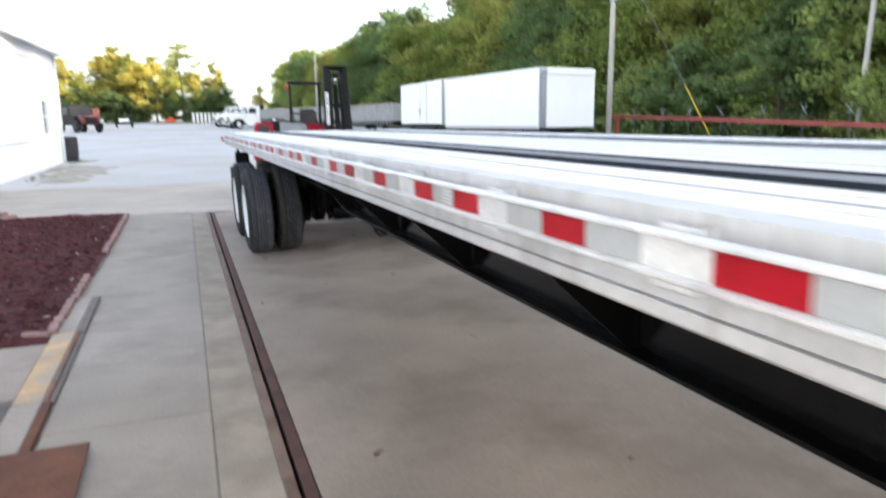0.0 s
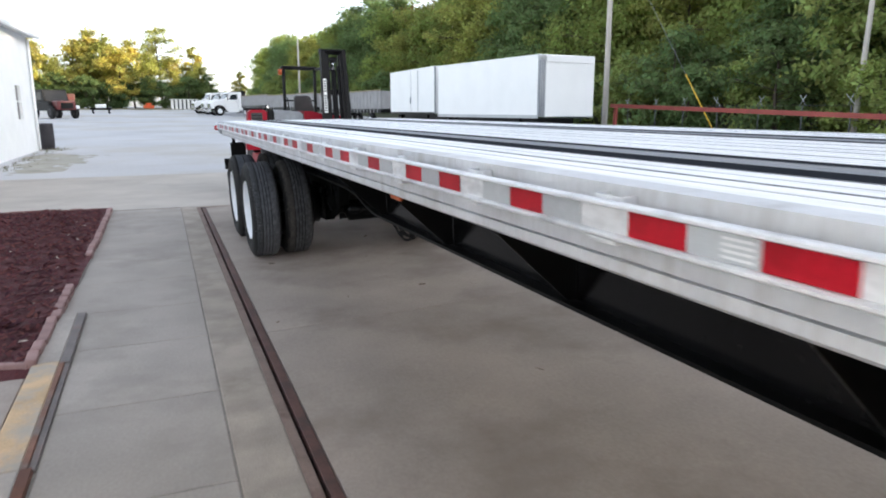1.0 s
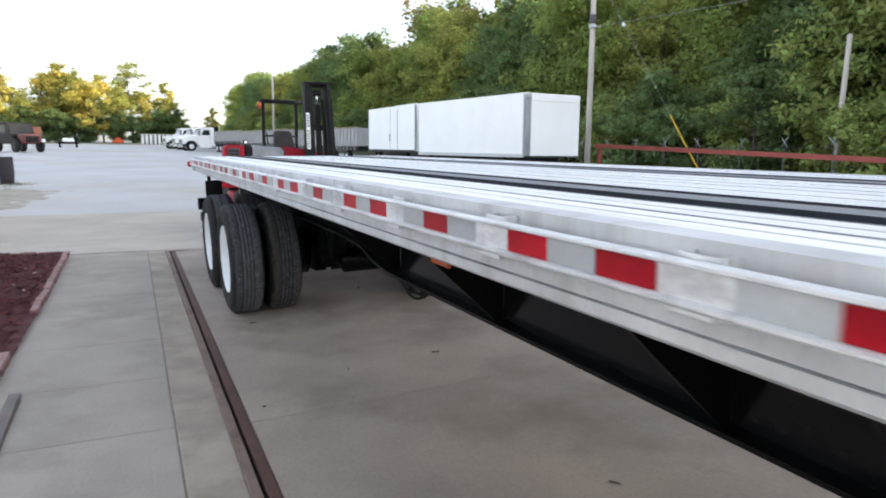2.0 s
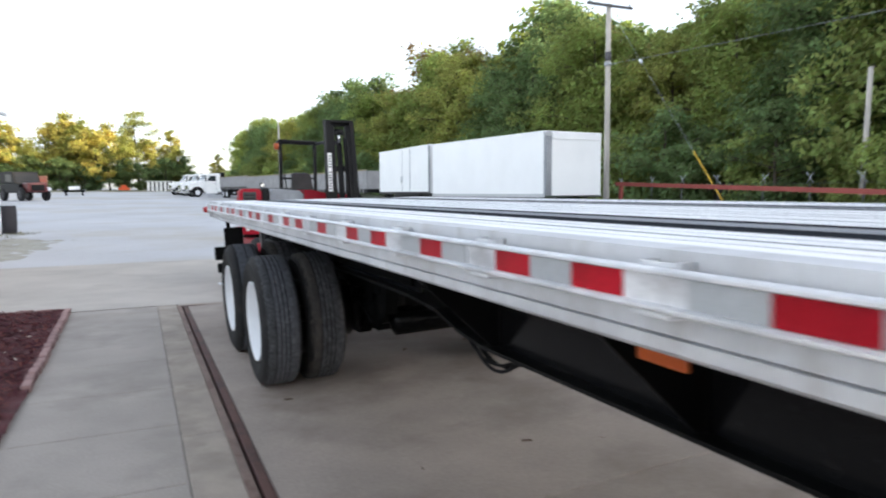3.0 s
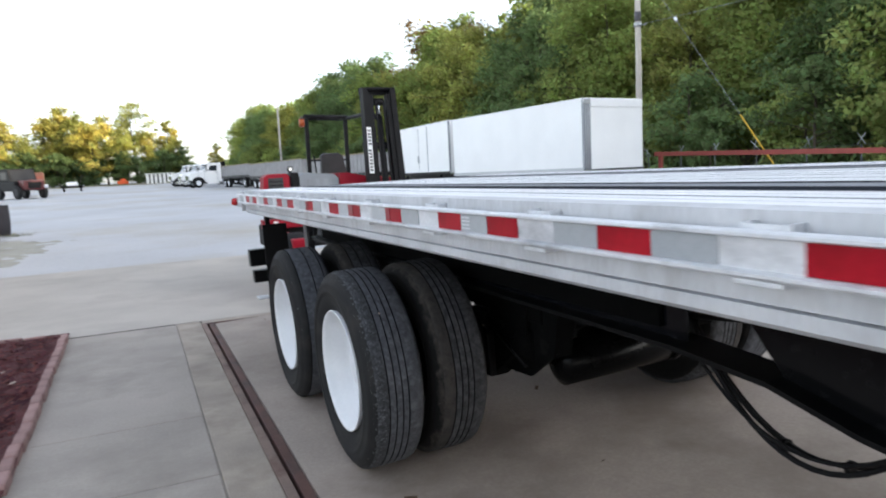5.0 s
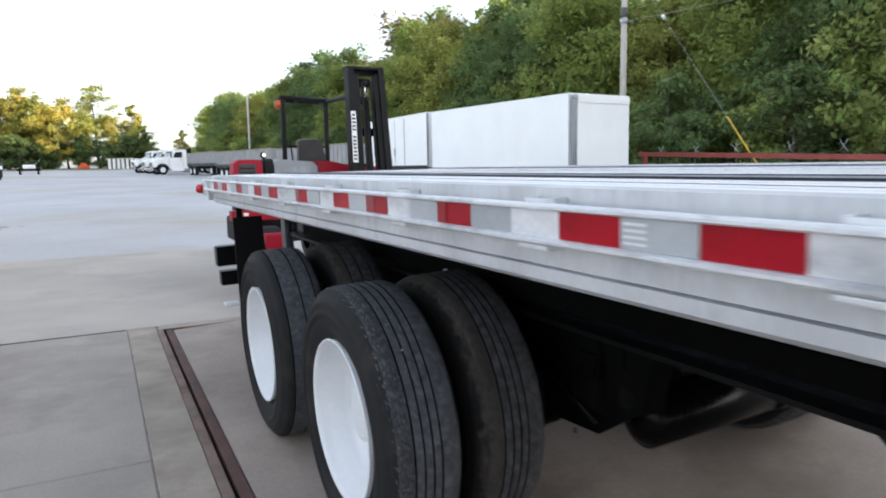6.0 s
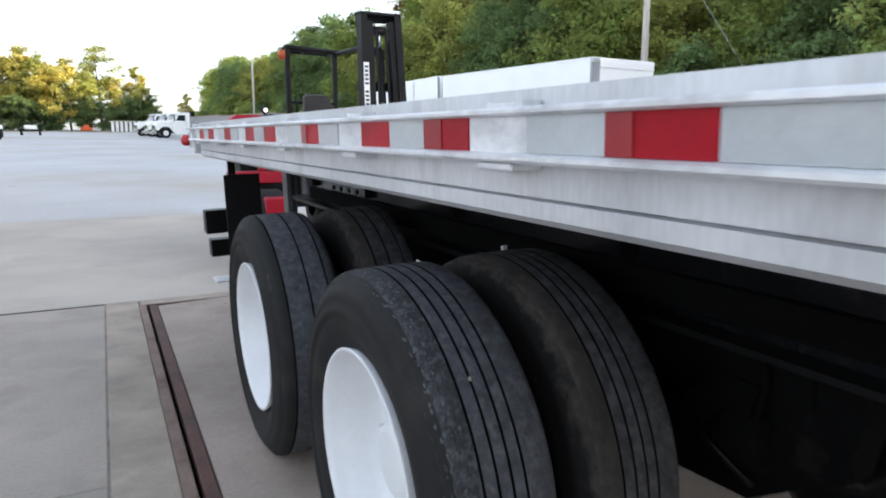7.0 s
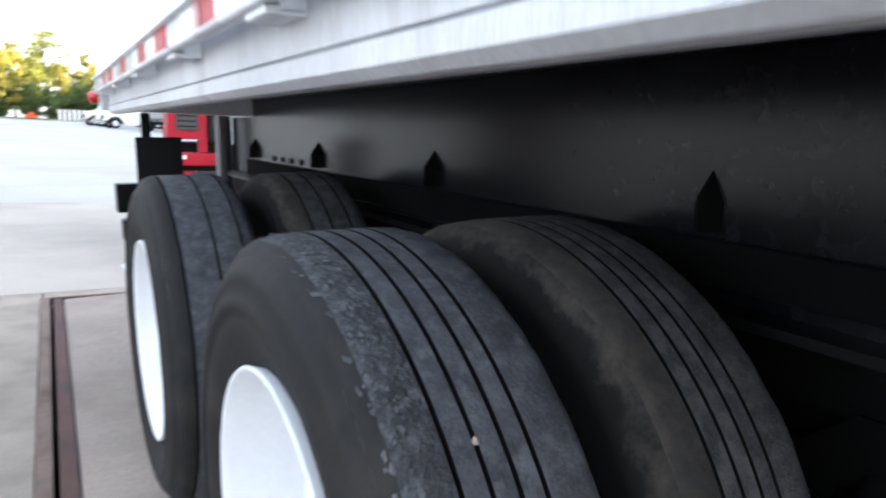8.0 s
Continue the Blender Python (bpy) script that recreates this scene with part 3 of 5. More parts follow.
for x0, x1, k in zip(bounds, bounds[1:], kinds):
    prof = plank_profile(x0 + 0.005, x1 - 0.005, 0.06)
    if k == "n":
        prof = [(x0 + 0.002, DECK - 0.03), (x0 + 0.002, DECK + 0.001), (x1 - 0.002, DECK + 0.001), (x1 - 0.002, DECK - 0.03)]
    bm = extrude(prof, FRONT + 0.02, REAR - 0.03)
    # faces below the plank top get a darker aluminium, as painted groove shade
    if k == "a":
        for face in bm.faces:
            if face.calc_center_median().z < DECK - 0.003:
                face.material_index = 1
    part("nailer_strip" if k == "n" else "deck_plank", bm,
         {"a": [M["alu"], M["groove_shade"]], "n": M["nailer"], "g": M["nailer_grey"]}[k], trailer, {"a": "", "n": "dark nailer strip", "g": "grey worn deck plank"}[k])
# grey strips flush with the deck stand in for the shadowed plank gaps
for x0 in bounds[1:-1]:
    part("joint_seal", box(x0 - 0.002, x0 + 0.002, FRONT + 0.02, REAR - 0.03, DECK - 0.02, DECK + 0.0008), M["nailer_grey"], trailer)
part("rear_sill", box(0.02, WIDE - 0.02, REAR - 0.028, REAR + 0.01, 1.20, 1.366, 0.004), M["rail"], trailer)
part("front_sill", box(0.02, WIDE - 0.02, FRONT - 0.01, FRONT + 0.018, 1.20, 1.366, 0.004), M["rail"], trailer)

# main beams: deep in front, shallower over the wheels
BX = 0.72
for x in (BX, WIDE - BX):
    out = [(FRONT, 1.262), (FRONT, 0.97), (-10.5, 0.738), (-2.45, 0.738), (-2.2, 0.77), (-1.95, 0.83), (-1.6, 0.855), (3.1, 0.88), (3.1, 1.18), (REAR - 0.06, 1.18), (REAR - 0.06, 1.262)]
    part("main_beam", extrude(out[:6] + [(-1.6, 1.262)], x - 0.006, x + 0.006, axis="x"), M["web"], trailer)
    part("main_beam", extrude([(-1.599, 1.262)] + [(-1.599, 0.855)] + out[7:], x - 0.006, x + 0.006, axis="x"), M["web_dusty"], trailer, "dusty black rear beam over the wheels")
    bm = bmesh.new()
    low = out[1:8]
    for (a, za), (b, zb) in zip(low, low[1:]):
        vs = [bm.verts.new(p) for p in ((x - 0.075, a, za), (x + 0.075, a, za), (x + 0.075, b, zb), (x - 0.075, b, zb),
                                        (x - 0.075, a, za - 0.016), (x + 0.075, a, za - 0.016), (x + 0.075, b, zb - 0.016), (x - 0.075, b, zb - 0.016))]
        for q in ((0, 1, 2, 3), (7, 6, 5, 4), (0, 4, 5, 1), (1, 5, 6, 2), (2, 6, 7, 3), (3, 7, 4, 0)):
            bm.faces.new([vs[j] for j in q])
    part("lower_flange", bm, M["black"], trailer)
    part("upper_flange", box(x - 0.012, x + 0.012, FRONT + 0.02, REAR - 0.06, 1.263, 1.276), M["black"], trailer)

# pointed web stiffeners and sloping outriggers
for x, s in ((BX, -1), (WIDE - BX, 1)):
    for gy_ in (-0.15, 0.77, 1.70, 2.62):
        a, b = x + s * 0.0065, x + s * 0.036
        bm = bmesh.new()
        tip, root = [bm.verts.new((a, gy_, 1.075))], []
        for sy in (-1, 1):
            v = [bm.verts.new(q) for q in ((a, gy_ + sy * 0.026, 1.02), (a, gy_ + sy * 0.026, 0.975), (b + s * 0.004, gy_ + sy * 0.004, 1.028), (b + s * 0.004, gy_ + sy * 0.004, 0.975))]
            bm.faces.new((v[0], v[1], v[3], v[2]))
            bm.faces.new((tip[0], v[0], v[2]))
            root += v
        bm.faces.new((root[2], root[3], root[7], root[6]))
        bm.faces.new((tip[0], root[2], root[6]))
        bmesh.ops.recalc_face_normals(bm, faces=bm.faces)
        part("web_stiffener", bm, M["undercoat"], trailer)
    a, b = sorted((x + s * 0.0065, x + s * 0.024))
    part("frame_angle", box(a, b, -1.5, 2.75, 0.885, 0.962, 0.004), M["undercoat"], trailer)
    for k in range(4):
        part("bolt_head", tube([(x + s * 0.006, 1.92 + 0.13 * k, 0.985), (x + s * 0.014, 1.92 + 0.13 * k, 0.985)], 0.014, 10), M["black"], trailer)
    for oy in (-11.2, -10.0, -8.78, -7.56, -6.33, -4.98, -3.74, -2.52):
        pr = [(x + s * 0.01, 1.188), (x + s * 0.01, 0.74), (x + s * 0.05, 0.74), (x + s * 0.47, 1.15), (x + s * 0.47, 1.188)]
        bm = extrude(pr, oy - 0.005, oy + 0.005)
        part("outrigger", bm, M["black"], trailer)
y = FRONT + 0.4
while y < REAR - 0.1:
    part("cross_member", box(0.17, WIDE - 0.17, y - 0.03, y + 0.03, 1.298, 1.338, 0.004), M["black"], trailer)
    y += 0.61

def sag(a, b, low, n=18):
    a, b = Vector(a), Vector(b)
    return [a.lerp(b, k / n) + Vector((0, 0, -low * 4 * (k / n) * (1 - k / n))) for k in range(n + 1)]


# wheels: tyre with ribbed tread, dished white rim
R_T = 0.492
def tread_mesh(seed, cuts=(0.095, 0.1275, 0.1585, 0.188)):
    """Flat ribs with four thin grooves; the outer shoulders are chipped and scuffed."""
    shoulder = [(0.026, 0.463), (0.031, 0.474), (0.040, 0.4845), (0.054, 0.490)]
    prof = list(shoulder)
    first = len(shoulder)
    keep = len(prof)
    for c in cuts:
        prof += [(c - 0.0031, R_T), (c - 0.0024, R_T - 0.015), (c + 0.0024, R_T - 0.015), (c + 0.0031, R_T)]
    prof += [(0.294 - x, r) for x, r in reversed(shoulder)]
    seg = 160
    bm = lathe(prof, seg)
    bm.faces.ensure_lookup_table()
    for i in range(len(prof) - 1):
        # groove walls and floors are coloured near black, darker than the ribs
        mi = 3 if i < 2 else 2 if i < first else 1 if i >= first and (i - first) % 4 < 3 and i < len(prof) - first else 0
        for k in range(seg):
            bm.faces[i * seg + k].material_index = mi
    sharp = range(keep, len(prof) - 4)
    bm.verts.ensure_lookup_table()
    for i, _ in enumerate(prof):
        for k in range(seg):
            v = bm.verts[i * seg + k]
            if i in sharp:
                w = bm.verts[i * seg + (k + 1) % seg]
                bm.edges.get((v, w)).smooth = False
            elif i not in (0, len(prof) - 1):
                n = noise.noise((v.co.x * 40 + seed, v.co.y * 26, v.co.z * 26)) + 0.6 * noise.noise((v.co.x * 90, v.co.y * 75, v.co.z * 75 + seed))
                f = 1 - 0.011 * max(0.0, n)
                v.co.y *= f
                v.co.z *= f
    me = bpy.data.meshes.new("tread")
    bm.to_mesh(me)
    bm.free()
    return me


tread_me, tread_inner_me = tread_mesh(3), tread_mesh(9)
rear_tread_me, rear_inner_me = tread_mesh(5, (0.066, 0.152, 0.222)), tread_mesh(6, (0.092, 0.150, 0.208))
wall_out = [(0.026, 0.463), (0.015, 0.449), (0.007, 0.430), (0.010, 0.426), (0.001, 0.405), (0.001, 0.390), (0.007, 0.386), (0.006, 0.372), (0.014, 0.350), (0.022, 0.330), (0.030, 0.318), (0.033, 0.300), (0.05, 0.292)]
wall_in = [(0.294 - x, r) for x, r in wall_out]
wall_me = []
for w in (wall_out, wall_in):
    lb = lathe(w, 72)
    me = bpy.data.meshes.new("sidewall")
    lb.to_mesh(me)
    lb.free()
    wall_me.append(me)
rim_out = [(0.055, 0.293), (0.026, 0.303), (0.022, 0.300), (0.024, 0.294), (0.040, 0.287), (0.075, 0.278), (0.085, 0.268), (0.135, 0.262), (0.160, 0.245), (0.172, 0.215), (0.168, 0.16), (0.150, 0.145), (0.150, 0.108), (0.13, 0.106), (0.12, 0.10), (0.105, 0.09), (0.10, 0.07), (0.10, 0.0)]
rim_in = [(0.239, 0.293), (0.268, 0.303), (0.272, 0.298), (0.25, 0.285), (0.15, 0.27), (0.02, 0.285), (0.03, 0.293)]


def wheel(x, y, side, outer=True):
    """side -1 faces outward to the walkway."""
    w = new("wheel")
    w.parent = trailer
    w.matrix_basis = Matrix.Translation((x, y, 0.497)) @ (Matrix.Identity(4) if side < 0 else Matrix.Rotation(math.pi, 4, "Z")) @ Matrix.Rotation(radians(37 * (x + y)), 4, "X")
    w["label"] = "black truck tyre on a white steel wheel"
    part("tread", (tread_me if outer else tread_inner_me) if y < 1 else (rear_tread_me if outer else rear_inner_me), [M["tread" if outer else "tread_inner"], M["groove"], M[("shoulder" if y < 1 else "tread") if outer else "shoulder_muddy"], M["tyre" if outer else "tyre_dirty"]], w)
    for wm in wall_me:
        sw = part("sidewall", wm, M["tyre"], w)
        sw.material_slots[0].link = "OBJECT"
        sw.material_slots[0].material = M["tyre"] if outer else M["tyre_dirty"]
    if outer:
        part("rim", lathe([(x - 0.008, r) for x, r in rim_out], 64), M["white_rim"], w, "white painted steel rim")
    else:
        # inner rim coloured black so the gap between the tyres stays shaded
        part("rim", lathe(rim_in, 64), M["black"], w, "inner steel rim, black for the shade between the tyres")
    if outer:
        for k in range(10):
            a = 2 * math.pi * k / 10
            bm = bmesh.new()
            add_tube(bm, [(0.165, 0.185 * math.cos(a), 0.185 * math.sin(a)), (0.135, 0.185 * math.cos(a), 0.185 * math.sin(a))], 0.016, 6)
            part("lug_nut", bm, M["white_rim"], w)
    return w


def stone(w, a, x):
    ob = part("wedged_stone", bmesh_stone(), M["pale_chip"], w, "pale stone wedged in the tread")
    ob.matrix_basis = Matrix.Rotation(a, 4, "X") @ Matrix.Translation((x, 0, R_T + 0.001))


def torn_edge(w, seed):
    """Small torn flakes of rubber along the outer shoulder of the tread."""
    g = random.Random(seed)
    prof = [(0.026, 0.463), (0.031, 0.474), (0.040, 0.4845), (0.054, 0.490), (0.092, 0.492)]
    V, F = [], []
    for _ in range(520):
        a = g.uniform(0, 2 * math.pi)
        x = 0.033 + 0.046 * g.random() ** 1.5
        r = [r0 + (r1 - r0) * (x - x0) / (x1 - x0) for (x0, r0), (x1, r1) in zip(prof, prof[1:]) if x0 <= x < x1][0]
        sz = g.uniform(0.0015, 0.0052)
        k, n = len(V), g.choice((4, 5, 6))
        turn = g.uniform(0, 6.28)
        for q in range(n):
            b = turn + 6.283 * q / n
            d = sz * g.uniform(0.55, 1.2)
            rr = r + 0.0004 + g.uniform(0, 0.0022)
            aa = a + d * math.sin(b) * 1.5 / r
            V.append((x + d * math.cos(b), rr * math.cos(aa), rr * math.sin(aa)))
        F.append(tuple(range(k, k + n)))
    me = bpy.data.meshes.new("torn_edge")
    me.from_pydata(V, [], F)
    tagged(part("torn_edge", me, M["flake"], w), "pale torn rubber flakes", kind="stuff")


def bmesh_stone():
    bm = bmesh.new()
    bmesh.ops.create_icosphere(bm, subdivisions=1, radius=0.0048)
    for v in bm.verts:
        v.co.x *= 0.8
        v.co.y *= 1.0 + 0.3 * math.sin(v.co.z * 900)
    return bm


TX = -0.012
for y in (0.0, 1.25):
    near_wheel = wheel(TX - (0.008 if y else 0.0), y, -1)
    if y == 0.0:
        stone(near_wheel, 0.83, 0.1275)
        torn_edge(near_wheel, 17)
    wheel(TX + 0.325, y, -1, False)
    wheel(WIDE - TX, y, 1)
    wheel(WIDE - TX - 0.325, y, 1, False)
    part("axle", tube([(0.30, y, 0.512), (WIDE - 0.30, y, 0.512)], 0.065, 14), M["black"], trailer)
    for x in (0.68, WIDE - 0.68):
        part("brake_drum", lathe([(x - 0.11, 0.0), (x - 0.11, 0.19), (x + 0.05, 0.205), (x + 0.05, 0.0)], 28), M["black"], trailer).location = (0, y, 0.512)
    for x, s in ((0.86, 1), (WIDE - 0.86, -1)):
        bm = bmesh.new()
        for k in range(5):
            add_box(bm, x - 0.038, x + 0.038, y - 0.46 + 0.06 * k, y + 0.46 - 0.06 * k, 0.585 + 0.013 * k, 0.597 + 0.013 * k)
        part("leaf_spring", bm, M["black"], trailer)
        bm = bmesh.new()
        for dy in (-0.06, 0.06):
            add_tube(bm, [(x - 0.045, y + dy, 0.42), (x - 0.045, y + dy, 0.67)], 0.011, 6)
            add_tube(bm, [(x + 0.045, y + dy, 0.42), (x + 0.045, y + dy, 0.67)], 0.011, 6)
        add_box(bm, x - 0.06, x + 0.06, y - 0.09, y + 0.09, 0.655, 0.67)
        part("u_bolts", bm, M["black"], trailer)
        part("brake_chamber", tube([(x + s * 0.28, y - 0.30, 0.60), (x + s * 0.28, y - 0.16, 0.60)], 0.085, 16), M["black"], trailer)
for y in (-0.62, 0.62, 1.86):
    for x in (0.86, WIDE - 0.86):
        bm = extrude([(y - 0.14, 0.86), (y + 0.14, 0.86), (y + 0.07, 0.56), (y - 0.07, 0.56)], x - 0.05, x + 0.05, axis="x")
        part("spring_hanger", bm, M["undercoat"], trailer)

for x in (0.80, WIDE - 0.92):
    part("subframe_rail", box(x, x + 0.12, -0.62, 2.15, 0.70, 0.855, 0.006), M["undercoat"], trailer)
for y in (-0.7, 0.62, 1.95):
    part("subframe_crossbar", box(0.93, WIDE - 0.93, y - 0.05, y + 0.05, 0.70, 0.84, 0.006), M["black"], trailer)

for y in (0.0, 1.25):
    for x, s in ((0.66, 1), (WIDE - 0.66, -1)):
        part("radius_rod", tube([(x + s * 0.2, y - 0.60, 0.62), (x + s * 0.2, y - 0.06, 0.47)], 0.038, 10), M["black"], trailer)
        part("brake_can", lathe([(-0.09, 0.0), (-0.09, 0.07), (-0.07, 0.085), (0.07, 0.085), (0.09, 0.06), (0.13, 0.055), (0.13, 0.0)], 18), M["black"], trailer).matrix_basis = pose(x + s * 0.30, y - 0.24, 0.50, 0, 0, 70)
        part("slack_arm", box(x + s * 0.1 - 0.02, x + s * 0.1 + 0.02, y - 0.2, y - 0.05, 0.36, 0.6, 0.006), M["black"], trailer)
        part("brake_shield", lathe([(x - 0.01, 0.0), (x - 0.01, 0.235), (x + 0.005, 0.24), (x + 0.005, 0.0)], 28), M["black"], trailer).location = (0, y, 0.512)
for y in (0.0, 1.25):
    for x, s in ((0.84, 1), (WIDE - 0.84, -1)):
        bm = extrude([(y - 0.50, 0.72), (y - 0.38, 0.72), (y - 0.10, 0.47), (y + 0.12, 0.44), (y + 0.12, 0.34), (y - 0.12, 0.33), (y - 0.46, 0.58)], x - 0.05, x + 0.05, axis="x")
        part("trailing_arm", bm, M["undercoat"], trailer)
        part("brake_actuator", tube([(x + s * 0.10, y - 0.10, 0.40), (x + s * 0.36, y - 0.16, 0.42)], 0.08, 16), M["black"], trailer)
        part("brake_hose", tube(sag((x + s * 0.12, y - 0.5, 0.80), (x + s * 0.2, y - 0.15, 0.46), 0.06), 0.012, 8), M["rubber"], trailer)
part("air_bag", tube([(0.99, -0.30, 0.55), (0.99, -0.30, 0.78)], 0.12, 18), M["rubber"], trailer)
# spring brake chamber with its clamp ring and push rod, and the lines that feed it
can = part("brake_chamber", lathe([(-0.10, 0.0), (-0.10, 0.055), (-0.085, 0.082), (-0.02, 0.086), (-0.018, 0.094), (0.002, 0.094), (0.004, 0.086), (0.07, 0.080), (0.09, 0.05), (0.12, 0.022), (0.16, 0.016), (0.16, 0.0)], 22), M["undercoat"], trailer, "sooty black brake chamber")
can.matrix_basis = pose(0.86, -0.42, 0.575, 0, 0, 78)
part("clamp_bolt", tube([(0.0, 0.095, -0.02), (0.0, 0.095, 0.03)], 0.008, 6), M["undercoat"], can)
for k, (x, y) in enumerate(((0.775, -0.50), (0.80, -0.545))):
    part("brake_line", tube([(x, y, 0.86 - 0.02 * k), (x + 0.01, y - 0.02, 0.74), (x + 0.02, y + 0.01, 0.62), (x + 0.05, y + 0.06, 0.55)], 0.008, 6), M["undercoat"], trailer)
# added black plate that covers the bright ground seen past the wheels
part("spring_plate", extrude([(-0.70, 0.71), (-0.10, 0.71), (0.02, 0.50), (-0.06, 0.39), (-0.46, 0.415), (-0.70, 0.58)], 0.822, 0.842, axis="x"), M["undercoat"], trailer)
part("slack_rod", tube([(0.765, -0.245, 0.615), (0.775, -0.505, 0.485)], 0.009, 8), M["black"], trailer)

part("cable_clip", box(0.672, 0.690, 0.400, 0.412, 0.900, 0.925, 0.002), M["white_rim"], trailer, "small pale clip")
# air tank, air lines and a drooping bundle of hoses ahead of the wheels
part("air_tank", lathe([(-0.42, 0.0), (-0.41, 0.06), (-0.38, 0.105), (0.38, 0.105), (0.41, 0.06), (0.42, 0.0)], 28), M["tank_black"], trailer).matrix_basis = pose(1.31, -0.57, 0.485)
part("tank_strap", lathe([(-0.02, 0.108), (0.02, 0.108), (0.02, 0.112), (-0.02, 0.112)], 28, True), M["black"], trailer).matrix_basis = pose(1.58, -0.57, 0.485)


for k, (dx, low, r) in enumerate(((0.0, 0.27, 0.013), (0.02, 0.24, 0.011), (0.05, 0.255, 0.009), (-0.02, 0.225, 0.009))):
    part("air_hose", tube(sag((1.10 + dx, -1.22 + 0.02 * k, 0.80), (1.14 + dx, -2.25 - 0.02 * k, 0.82), low + 0.175), r * 0.8, 8), M["rubber"], trailer)
part("air_hose", tube([(0.80, -3.6, 1.05), (0.79, -2.9, 0.98), (0.95, -2.3, 0.90), (1.12, -1.72, 0.86), (1.12, -1.22, 0.80)], 0.012, 8), M["rubber"], trailer)
part("air_hose", tube([(0.76, -0.2, 0.95), (0.74, -0.9, 0.90), (0.95, -1.1, 0.84), (1.12, -1.22, 0.80)], 0.012, 8), M["rubber"], trailer)

for k in (7, 11):
    ta = sag((1.12, -1.22, 0.80), (1.16, -2.25, 0.82), 0.425)[k]
    part("hose_tie", tube([ta + Vector((0, 0.008, 0)), ta - Vector((0, 0.008, 0))], 0.026, 10), M["rubber"], trailer)

# amber marker lamp hung under the side rail
lamp = part("marker_lamp", box(0.283, 0.30, -4.09, -3.93, 1.065, 1.145, 0.008), M["amber"], trailer, "amber side marker lamp")
part("bracket", box(0.301, 0.307, -4.09, -3.93, 1.085, 1.19), M["black"], trailer)

# mud flaps, rear guard, lamps
part("mud_flap", box(0.13, 0.33, 2.47, 2.482, 0.16, 1.08, 0.003), M["rubber"], trailer, "black rubber mud flap")
part("mud_flap", box(WIDE - 0.33, WIDE - 0.13, 2.47, 2.482, 0.16, 1.08, 0.003), M["rubber"], trailer, "black rubber mud flap")
part("flap_hanger", box(0.16, 0.20, 2.484, 2.51, 0.95, 1.188, 0.004), M["black"], trailer)
part("rear_guard", box(0.10, WIDE - 0.10, 2.98, 3.08, 0.53, 0.64, 0.006), M["black"], trailer, "black steel rear guard bar")
part("rear_lamp_box", box(0.08, 0.34, 2.98, 3.09, 0.68, 0.83, 0.006), M["black"], trailer)
part("rear_lamp_box", box(WIDE - 0.34, WIDE - 0.08, 2.98, 3.09, 0.68, 0.83, 0.006), M["black"], trailer)
for x in (0.655, WIDE - 0.715):
    part("guard_post", box(x - 0.04, x - 0.008, 3.0, 3.12, 0.62, 1.19, 0.004), M["seat"], trailer, "dark grey steel guard post")
    part("guard_post", box(x + 0.018, x + 0.055, 3.12, 3.18, 0.62, 1.19, 0.004), M["seat"], trailer, "dark grey steel guard post")
part("plate_bracket", box(0.06, 0.16, 2.6, 2.75, 0.44, 0.452, 0.003), M["white_rim"], trailer, "small white plate")
part("end_frame", box(0.035, WIDE - 0.035, REAR + 0.012, 3.1, 1.225, 1.32, 0.006), M["rail"], trailer)
part("tail_lamp", lathe([(0.0, 0.0), (0.0, 0.034), (-0.03, 0.034), (-0.045, 0.02), (-0.048, 0.0)], 20), M["red_lens"], trailer, "round red marker lamp").matrix_basis = pose(0.034, 3.06, 1.272)


# the body leans a little towards its far side on the springs
LEANING = ("side_rail", "rub_rail", "deck_plank", "nailer_strip", "joint_seal", "rear_sill", "front_sill", "cross_member", "end_frame")
for ob in trailer.children:
    if ob.name.split(".")[0] in LEANING:
        for v in ob.data.vertices:
            v.co.z -= 0.025 * max(0.0, v.co.x - 0.06)

# ---------------------------------------------------------------- forklift behind the trailer
fork = thing("forklift", "red and black truck-mounted forklift standing behind the trailer", "forklift", pose(0, 0, 0.05))
X0, X1, YM = 2.15, 2.62, 5.72
for x, s_ in ((X0, 1), (X1, -1)):
    pr = [(x, YM), (x + s_ * 0.075, YM), (x + s_ * 0.075, YM + 0.025), (x + s_ * 0.025, YM + 0.025), (x + s_ * 0.025, YM + 0.13), (x + s_ * 0.075, YM + 0.13), (x + s_ * 0.075, YM + 0.155), (x, YM + 0.155)]
    bm = bmesh.new()
    A = [bm.verts.new((a, b, 0.25)) for a, b in pr]
    B = [bm.verts.new((a, b, 2.56)) for a, b in pr]
    for i in range(8):
        bm.faces.new((A[i], A[(i + 1) % 8], B[(i + 1) % 8], B[i]))
    bm.faces.new(A)
    bm.faces.new(B)
    bmesh.ops.recalc_face_normals(bm, faces=bm.faces)
    part("mast_channel", bm, M["mast"], fork)
for x in (X0 + 0.085, X1 - 0.125):
    part("inner_channel", box(x - 0.01, x + 0.062, YM + 0.02, YM + 0.12, 0.25, 2.50, 0.004), M["mast"], fork)
for z in (2.50, 1.75, 0.5):
    part("mast_crossbar", box(X0 + 0.003, X1 - 0.003, YM + 0.165, YM + 0.20, z, z + 0.10, 0.004), M["mast"], fork)
part("mast_top", box(X0 - 0.004, X1 + 0.004, YM + 0.01, YM + 0.15, 2.562, 2.59, 0.004), M["mast"], fork)
part("lift_cylinder", tube([((X0 + X1) / 2, YM + 0.09, 0.3), ((X0 + X1) / 2, YM + 0.09, 2.2)], 0.04, 12), M["mast"], fork)
